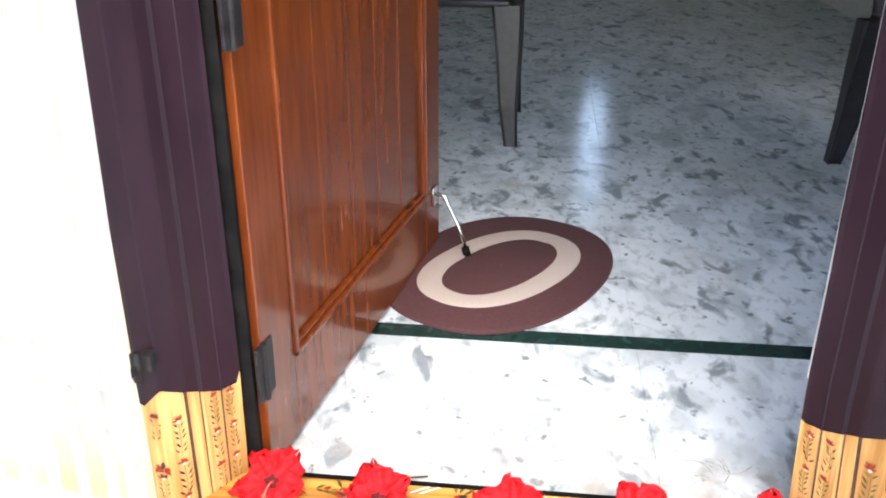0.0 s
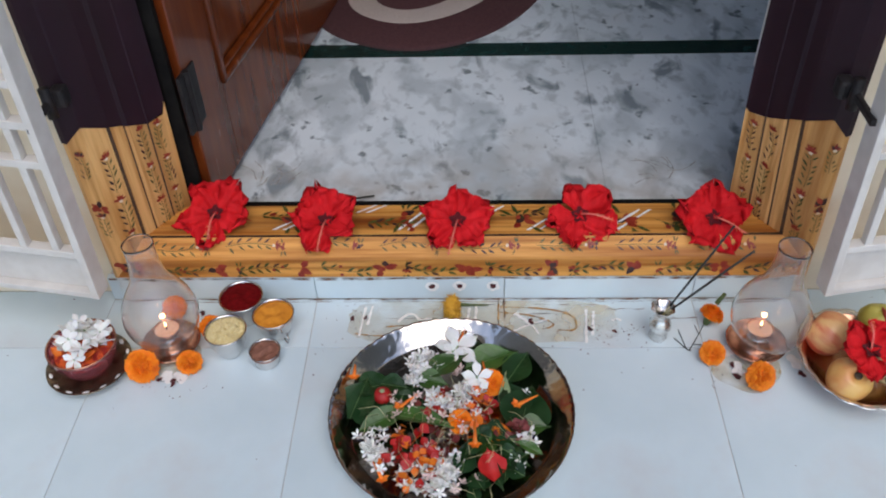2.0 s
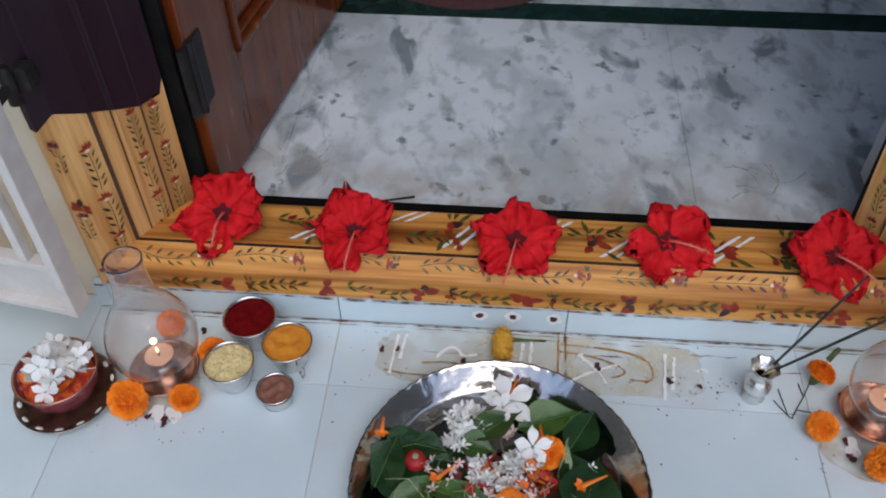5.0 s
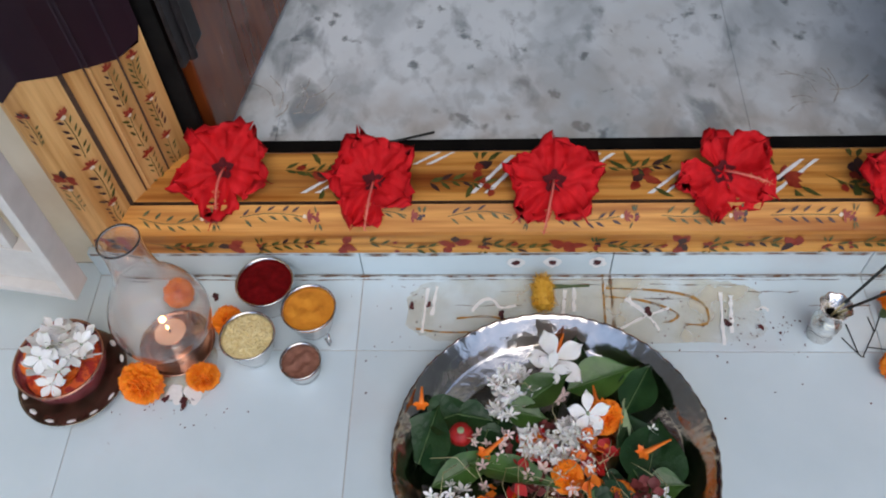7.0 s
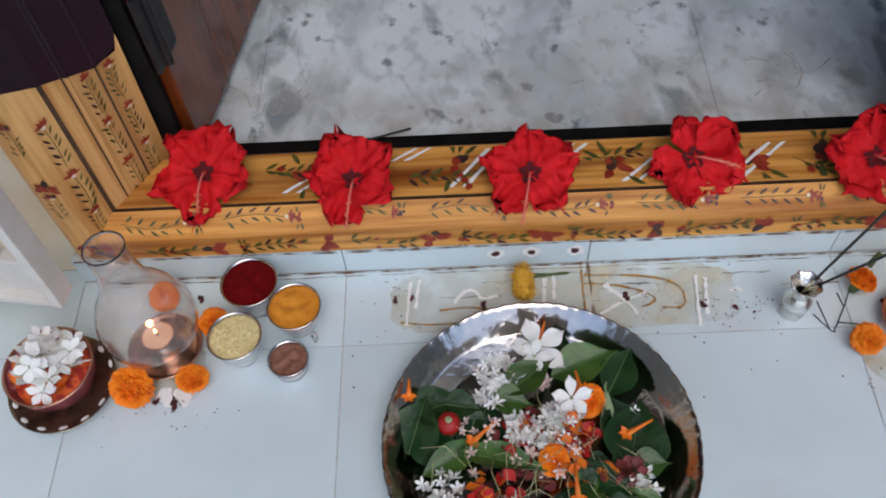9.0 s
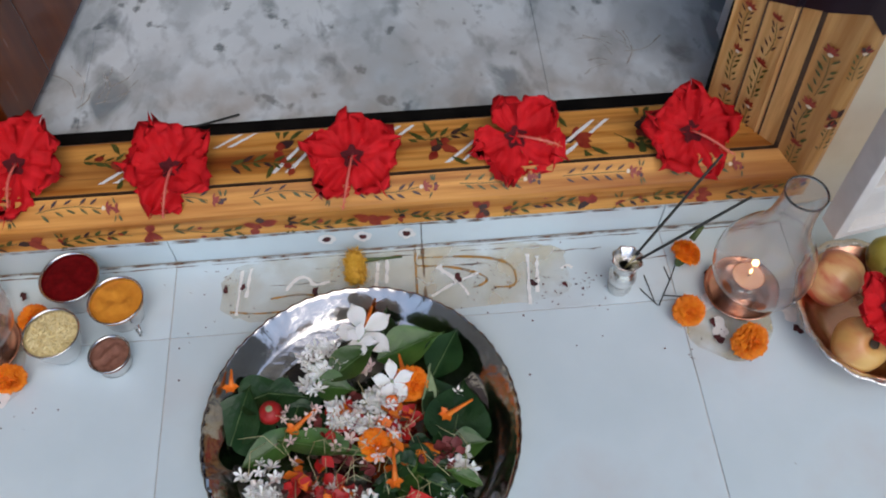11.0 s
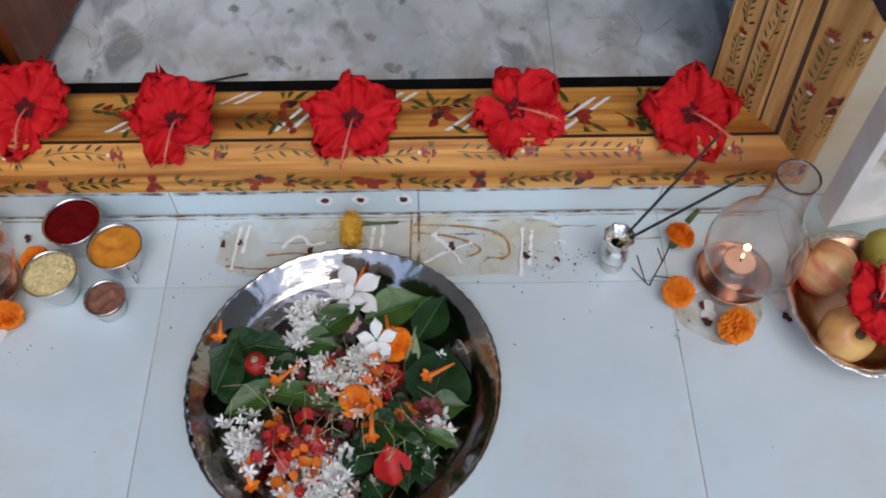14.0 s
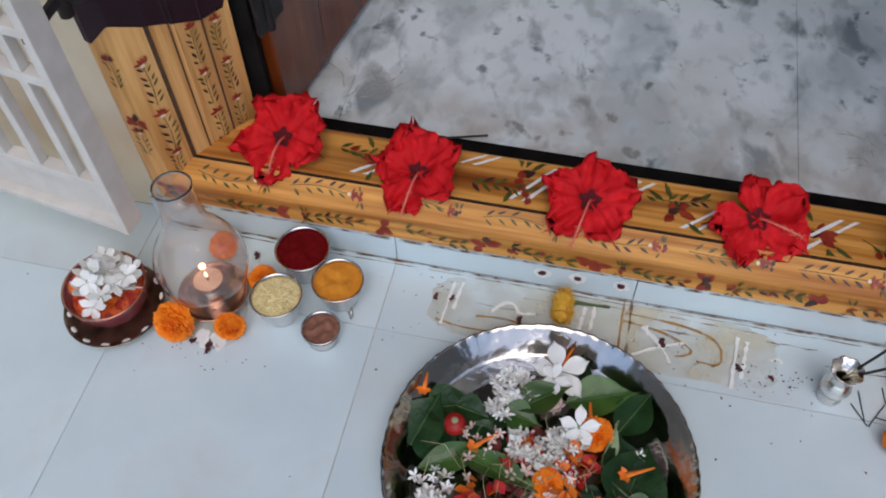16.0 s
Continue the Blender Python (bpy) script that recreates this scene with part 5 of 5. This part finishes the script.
for x, y, z, ln, rz, mt, nm in ((-0.053, -0.239, 0.034, 0.040, -50, PETAL_ORANGE, "orange"), (0.113, -0.241, 0.040, 0.042, -65, PETAL_ORANGE, "orange"), (0.044, -0.302, 0.044, 0.048, 0, PETAL_ORANGE, "orange"), (0.023, -0.116, 0.030, 0.030, -20, PETAL_ORANGE, "orange"),
                                (-0.082, -0.351, 0.030, 0.036, 30, PETAL_ORANGE, "orange"), (0.058, -0.184, 0.040, 0.026, 10, PETAL_ORANGE, "orange"), (-0.131, -0.183, 0.032, 0.026, 0, PETAL_ORANGE, "orange")):
    t_ = thing("tubular_flower", (x, y, z), "slender orange tubular flower on the plate", "flower", "tubular flowers", rz=rz)
    piece("tube", mesh_of("tube", *tube([(0, ln * 0.5, 0.004), (0, 0.1 * ln, 0.002), (0, -ln * 0.25, 0)], [0.0012, 0.0022, 0.0034], 7), mt), t_)
    for j in range(4):
        piece("petal", mesh_of("petal", *moved(blade(0.011, 0.007, cup=0.2, nu=5, nv=3), pose(0, -ln * 0.25, 0, 10, 0, 180 + (j - 1.5) * 52)), mt), t_)

# hundreds of small blossoms and petals, in heaps
def heap(name, mat, spots, count, size, label, category, seed, star=True):
    rr = random.Random(seed)
    v, f = [], []
    for _ in range(count):
        cx, cy, rad, zb = rr.choice(spots)
        q, a = rad * math.sqrt(rr.random()), rr.uniform(0, 6.28)
        x, y = cx + q * math.cos(a), cy + q * math.sin(a)
        if math.hypot(x - PLATE.x, y - PLATE.y) > 0.136:
            continue
        z = zb + rr.uniform(-0.006, 0.010)
        m = pose(x, y, z, rr.uniform(-45, 45), rr.uniform(-45, 45), rr.uniform(0, 360))
        s = size * rr.uniform(0.7, 1.3)
        for k in range(5 if star else 1):
            pv, pf = moved(blade(s * 0.5, s * (0.22 if star else 0.42), cup=rr.uniform(0, 0.35), nu=5, nv=4, ruffle=0.05, phase=k, shape=1.2), m @ pose(0, 0, 0, rr.uniform(0, 25), 0, 72 * k))
            n = len(v)
            v += pv
            f += [tuple(i + n for i in q2) for q2 in pf]
    return tagged(new(name, mesh_of(name, v, f, mat)), label, category, kind="stuff")


heap("white_blossoms", PETAL_WHITE, [(-0.099, -0.305, 0.028, 0.026), (-0.094, -0.330, 0.026, 0.026), (0.000, -0.348, 0.030, 0.028), (-0.031, -0.170, 0.024, 0.034), (-0.040, -0.192, 0.016, 0.032), (-0.007, -0.234, 0.016, 0.036), (0.039, -0.219, 0.018, 0.040),
                                     (-0.052, -0.372, 0.024, 0.022), (0.026, -0.249, 0.026, 0.036), (-0.017, -0.346, 0.04, 0.026)], 330, 0.020, "heaped small white jasmine blossoms on the plate", "blossoms", 71)
heap("white_blossoms", PETAL_WHITE, [(PLATE.x, PLATE.y - 0.02, 0.14, 0.022), (0.100, -0.333, 0.012, 0.026), (0.118, -0.298, 0.012, 0.026), (-0.131, -0.255, 0.006, 0.026)], 26, 0.022, "scattered small white jasmine blossoms on the plate", "blossoms", 72)
heap("pink_petals", PETAL_PINK, [(0.017, -0.249, 0.04, 0.034), (-0.035, -0.293, 0.05, 0.026), (0.009, -0.355, 0.04, 0.026), (-0.061, -0.232, 0.03, 0.03), (0.000, -0.232, 0.06, 0.03)], 60, 0.018, "small pinkish withered blossoms on the plate", "blossoms", 73)
heap("red_petals", PETAL_RED, [(-0.057, -0.325, 0.022, 0.030), (-0.023, -0.313, 0.026, 0.032), (-0.010, -0.246, 0.022, 0.030), (0.054, -0.249, 0.016, 0.036), (-0.026, -0.337, 0.03, 0.028)], 90, 0.030, "crumpled red petals heaped on the plate", "petals", 74, False)
heap("orange_petals", PETAL_ORANGE, [(-0.051, -0.302, 0.018, 0.034), (-0.016, -0.334, 0.016, 0.032), (-0.051, -0.362, 0.018, 0.026), (0.051, -0.237, 0.016, 0.040), (0.044, -0.276, 0.02, 0.034), (-0.083, -0.346, 0.012, 0.028)], 75, 0.028, "loose orange petals heaped on the plate", "petals", 75, False)
heap("withered_petals", PETAL_MAROON, [(0.000, -0.249, 0.05, 0.026), (-0.026, -0.320, 0.05, 0.024), (0.092, -0.286, 0.018, 0.03)], 70, 0.026, "dark withered red petals on the plate", "petals", 76, False)
red = thing("red_petal", (0.068, -0.342, 0.030), "single folded dark red petal on the plate", "petal")
piece("blade", mesh_of("blade", *moved(blade(0.044, 0.040, cup=0.3, ruffle=0.06, nu=9, nv=7, fold=0.4), pose(0, -0.02, 0, 4, 10, 15)), PETAL_RED), red)
gv, gf = [], []
rr = random.Random(90)
for _ in range(45):
    a, q = rr.uniform(0, 6.28), rr.uniform(0.0, 0.11)
    x, y, d, ln = PLATE.x + q * math.cos(a), PLATE.y - 0.03 + q * math.sin(a), rr.uniform(0, 6.28), rr.uniform(0.02, 0.06)
    pv, pf = tube([(x, y, 0.030 + 0.012 * rr.random()), (x + ln * 0.5 * math.cos(d), y + ln * 0.5 * math.sin(d), 0.046 + 0.006 * rr.random()), (x + ln * math.cos(d + 0.3), y + ln * math.sin(d + 0.3), 0.034 + 0.008 * rr.random())], 0.0004, 4)
    n = len(gv)
    gv += pv
    gf += [tuple(i + n for i in q2) for q2 in pf]
tagged(new("grass_blades", mesh_of("grass_blades", gv, gf, STRAW)), "thin dry grass blades among the offerings", "grass", kind="stuff")

# ---- marks on the tiles ----


def flat_patch(name, outline, z, mat, label, category):
    n = len(outline)
    return tagged(new(name, mesh_of(name, [(x, y, z) for x, y in outline], [tuple(range(n))], mat, False)), label, category)


rr = random.Random(8)


def blob(x, y, rx, ry, n, rough):
    """A rounded uneven outline."""
    p1, p2, p3 = rr.uniform(0, 6), rr.uniform(0, 6), rr.uniform(0, 6)
    out = []
    for k in range(n):
        a = 2 * math.pi * k / n
        q = 1 + rough * (0.6 * math.sin(2 * a + p1) + 0.4 * math.sin(3 * a + p2) + 0.3 * math.sin(5 * a + p3))
        out.append((x + rx * q * math.cos(a), y + ry * q * math.sin(a)))
    return out


W0 = []
for k in range(60):
    a = 2 * math.pi * k / 60
    c, s_ = math.cos(a), math.sin(a)
    W0.append((0.058 + 0.213 * math.copysign(abs(c) ** 0.35, c) + rr.uniform(-0.004, 0.004), -0.051 + 0.045 * math.copysign(abs(s_) ** 0.5, s_) + rr.uniform(-0.002, 0.002)))
flat_patch("dried_wash", W0, 0.0006, WASH, "dried yellowish wash of turmeric water on the tiles", "stain")


def drawn(name, pts, w, mat, label, z=0.0012, group="marks on the floor"):
    v, f = [], []
    for i, (x, y) in enumerate(pts):
        x2, y2 = pts[min(i + 1, len(pts) - 1)]
        x1, y1 = pts[max(i - 1, 0)]
        d = max(1e-6, math.hypot(x2 - x1, y2 - y1))
        ww = w * rr.uniform(0.45, 1.25) / 2
        nx, ny = -(y2 - y1) / d * ww, (x2 - x1) / d * ww
        v += [(x - nx, y - ny, z), (x + nx, y + ny, z)]
    f = [(2 * i, 2 * i + 2, 2 * i + 3, 2 * i + 1) for i in range(len(pts) - 1)]
    return tagged(new(name, mesh_of(name, v, f, mat, False)), label, "painted mark", group)


def dense(pts, n=5):
    for _ in range(2 if len(pts) > 2 else 0):
        cut = [pts[0]]
        for a, b in zip(pts, pts[1:]):
            cut += [(0.75 * a[0] + 0.25 * b[0], 0.75 * a[1] + 0.25 * b[1]), (0.25 * a[0] + 0.75 * b[0], 0.25 * a[1] + 0.75 * b[1])]
        pts = cut + [pts[-1]]
    out = []
    for a, b in zip(pts, pts[1:]):
        out += [(a[0] + (b[0] - a[0]) * k / n + rr.uniform(-0.0006, 0.0006), a[1] + (b[1] - a[1]) * k / n) for k in range(n)]
    return out + [pts[-1]]


STROKE_Z = 0.0012
RP = "white rice-paste stroke drawn on the floor"
for stroke in (((-0.132, -0.020), (-0.137, -0.083)), ((-0.121, -0.018), (-0.126, -0.059)), ((-0.078, -0.054), (-0.065, -0.036), (-0.051, -0.036), (-0.045, -0.050), (-0.024, -0.045)), ((0.036, -0.023), (0.032, -0.058)), ((0.047, -0.018), (0.045, -0.054)),
               ((0.099, -0.077), (0.130, -0.059), (0.159, -0.049)), ((0.108, -0.036), (0.130, -0.054), (0.144, -0.079)), ((0.112, -0.034), (0.115, -0.047)), ((0.222, -0.027), (0.216, -0.099)), ((0.234, -0.031), (0.227, -0.083)), ((0.261, -0.052), (0.269, -0.047), (0.275, -0.052))):
    STROKE_Z += 0.00015
    drawn("paste_stroke", dense(stroke, 9 if len(stroke) == 2 else 1), 0.0046, CHALK, RP, STROKE_Z)
for run in (((0.083, 0.000), (0.082, -0.036), (0.081, -0.095)), ((0.085, -0.032), (0.125, -0.036), (0.157, -0.047), (0.171, -0.058), (0.159, -0.067), (0.150, -0.068)), ((0.085, -0.020), (0.157, -0.023), (0.202, -0.036), (0.206, -0.072), (0.175, -0.070)), ((-0.096, -0.063), (-0.060, -0.059), (-0.033, -0.065)), ((-0.145, -0.077), (-0.114, -0.083), (-0.060, -0.081))):
    drawn("turmeric_run", dense(run, 1), 0.0034, WASH_ORANGE, "thin dried orange run of turmeric water", 0.0010)
for x, y, r in ((-0.151, -0.047, 0.006), (-0.130, -0.045, 0.005), (-0.042, -0.059, 0.007), (0.133, -0.054, 0.0075), (0.224, -0.070, 0.0065), (0.262, -0.075, 0.005), (-0.430, -0.172, 0.006), (-0.408, -0.176, 0.008), (-0.396, -0.034, 0.007), (0.43, -0.165, 0.008), (0.428, -0.142, 0.006), (0.525, -0.16, 0.008), (0.44, -0.075, 0.007)):
    pts = blob(x, y, r * 0.6, r * 0.75, 22, 0.45)
    ob = flat_patch("vermilion_dab", pts, 0.0034, VERMILION, "dab of dried dark red vermilion on the tiles", "painted mark")
    ob["group"] = "vermilion dabs"
gv, gf = [], []
for _ in range(260):
    cx, cy, sx, sy = rr.choice(((-0.15, -0.05, 0.02, 0.03), (0.25, -0.08, 0.03, 0.02), (0.16, -0.06, 0.03, 0.02), (-0.41, -0.178, 0.04, 0.012), (0.44, -0.165, 0.03, 0.02), (0.1, -0.05, 0.2, 0.03), (0.29, -0.085, 0.02, 0.01), (0.0, -0.2, 0.7, 0.15)))
    x, y, r = cx + rr.gauss(0, sx), min(cy + rr.gauss(0, sy), -0.003), rr.uniform(0.0005, 0.0016)
    n = len(gv)
    gv += [(x + r * rr.uniform(0.5, 1.2) * math.cos(a), y + r * rr.uniform(0.5, 1.2) * math.sin(a), 0.0038) for a in (0, 1.2, 2.4, 3.6, 4.8)]
    gf.append(tuple(range(n, n + 5)))
tagged(new("specks", mesh_of("specks", gv, gf, VERMILION, False)), "dark crumbs and specks scattered on the tiles", "crumbs", kind="stuff")
for cx, cy, rx, ry in ((0.450, -0.146, 0.050, 0.046), (-0.422, -0.130, 0.048, 0.044)):
    flat_patch("oil_stain", blob(cx, cy, rx, ry, 48, 0.14), 0.0005, OIL, "dried yellow oil stain around the lamp", "stain")
for cx, cy in ((0.435, -0.150), (0.522, -0.135), (0.432, -0.112), (-0.420, -0.165), (-0.40, -0.165)):
    flat_patch("rice_paste_dab", blob(cx, cy, 0.010, 0.013, 26, 0.35), 0.0012, CHALK, "smear of white rice paste by the lamp", "painted mark")
for x, z in ((-0.024, 0.029), (0.020, 0.030), (0.074, 0.030)):
    ob = thing("riser_mark", (x, -0.0005, z), "round white and vermilion mark on the riser", "painted mark", "marks on the riser")
    piece("ring", mesh_of("ring", [(0.0110 * rr.uniform(0.8, 1.1) * math.cos(a), -0.0010, 0.0115 * rr.uniform(0.8, 1.1) * math.sin(a)) for a in np.linspace(0, 6.0, 16)], [tuple(range(16))], CHALK, False), ob)
    piece("dab", mesh_of("dab", [(0.0055 * rr.uniform(0.7, 1.2) * math.cos(a), -0.0016, 0.0055 * rr.uniform(0.7, 1.2) * math.sin(a) + 0.001) for a in np.linspace(0, 5.8, 12)], [tuple(range(12))], VERMILION, False), ob)

v, f = [], []
for k in range(75):
    x_ = -0.548 + 0.0148 * k
    v += [(x_, -0.0012, 0.0496), (x_, -0.0012, 0.0496 - 0.0045 - 0.0035 * noise.noise((x_ * 14, 0.3, 0.7)))]
f = [(2 * k, 2 * k + 1, 2 * k + 3, 2 * k + 2) for k in range(74)]
tagged(new("grime_line", mesh_of("grime_line", v, f, GRIME, False)), "brown grime run down from the sill onto the riser", "painted mark", "grime on the tiles")
for y_, w_ in ((-0.0022, 0.0034), (-0.0075, 0.0016)):
    drawn("grime_line", [(-0.545 + 0.03 * k, y_ + rr.uniform(-0.0008, 0.0008)) for k in range(37)], w_, GRIME, "brown grime along the foot of the riser", 0.0007, "grime on the tiles")
drawn("grime_line", [(0.092 + rr.uniform(-0.001, 0.001), -0.012 * k) for k in range(10)], 0.0045, GRIME, "brown grime in the joint of the tiles", 0.0011, "grime on the tiles")
for k in range(9):
    x_ = rr.uniform(-0.15, 0.4)
    drawn("grime_line", [(x_ + 0.012 * j, -0.015 - 0.01 * (k % 4) + rr.uniform(-0.001, 0.001)) for j in range(rr.randint(4, 9))], 0.0014, GRIME, "thin brown scratch of dried water on the tiles", 0.0010, "grime on the tiles")

rg = random.Random(44)
for cx, cy, n in ((-0.318, 0.215, 9), (0.375, 0.225, 8)):
    for k in range(n):
        ang, ln = rg.uniform(0, 3.14), rg.uniform(0.03, 0.07)
        x0, y0 = cx + rg.uniform(-0.022, 0.022), cy + rg.uniform(-0.025, 0.025)
        drawn("paste_stroke", dense([(x0, y0), (x0 + ln * 0.5 * math.cos(ang), y0 + ln * 0.5 * math.sin(ang)), (x0 + ln * math.cos(ang + 0.4), max(0.165, y0 + ln * math.sin(ang + 0.4)))], 1),
              0.0022, SCRATCH, "faint dried rice-paste scratch on the marble", FLOOR_IN + 0.0008 + 0.00012 * k, "paste marks on the marble")

# ---- tiles and slabs ----
JX = [-2.40, -2.09, -1.78, -1.47, -1.155, -0.845, -0.533, -0.214, 0.092, 0.394, 0.708, 1.02, 1.335, 1.65, 1.96, 2.27, 2.40]
JY = [0.0, -0.106, -0.415, -0.726, -1.04, -1.35, -1.66, -1.90]
G = 0.00055


def slab_mesh(name, w, d, h, mat):
    return mesh_of(name, *box(-w / 2, w / 2, -d / 2, d / 2, -h, 0, 0.0008), mat, False)


for r, (y1, y0) in enumerate(zip(JY, JY[1:])):
    cols = sorted(JX + [-HW, HW]) if r == 0 else JX
    cols = [c for c in cols if not (r == 0 and c in (-0.533,))]
    for x0, x1 in zip(cols, cols[1:]):
        top = y1 if r or (x0 >= -HW and x1 <= HW) else WALL_Y
        piece("tile", slab_mesh("tile", x1 - x0 - 2 * G, top - y0 - 2 * G, 0.011, TILE), porch_floor, pose((x0 + x1) / 2, (top + y0) / 2, 0))
for x0, x1 in zip([-HW] + [a for a in JX if -HW < a < HW], [a for a in JX if -HW < a < HW] + [HW]):
    piece("tile", mesh_of("tile", *box(x0 + G, x1 - G, 0.0, 0.01, 0.001, 0.0495, 0.0008), TILE, False), riser)
piece("core", mesh_of("core", *box(-HW + 0.004, HW - 0.004, 0.0085, 0.168, -0.02, 0.049), GROUT, False), riser)
structure("frame_packing", box(-0.434, 0.434, 0.03, 0.1485, 0.0495, 0.0835), BLACK, "dark packing under the sill", "packing")
SX = [-1.85, -1.45, -0.93, -0.33, 0.27, 0.87, 1.47, 2.1]
SY = [0.150, 0.632, 0.688, 1.35, 2.05, 2.75, 3.45, 4.2, 4.9, 5.55, 6.2]
for y0, y1 in zip(SY, SY[1:]):
    strip = y1 - y0 < 0.1
    for x0, x1 in zip(SX, SX[1:]):
        piece("marble_slab", slab_mesh("marble_slab", x1 - x0 - 0.0003, y1 - y0 - 0.0003, 0.011, STRIP if strip else MARBLE), room_floor, pose((x0 + x1) / 2, (y0 + y1) / 2, FLOOR_IN),
              "dark green marble strip" if strip else "")
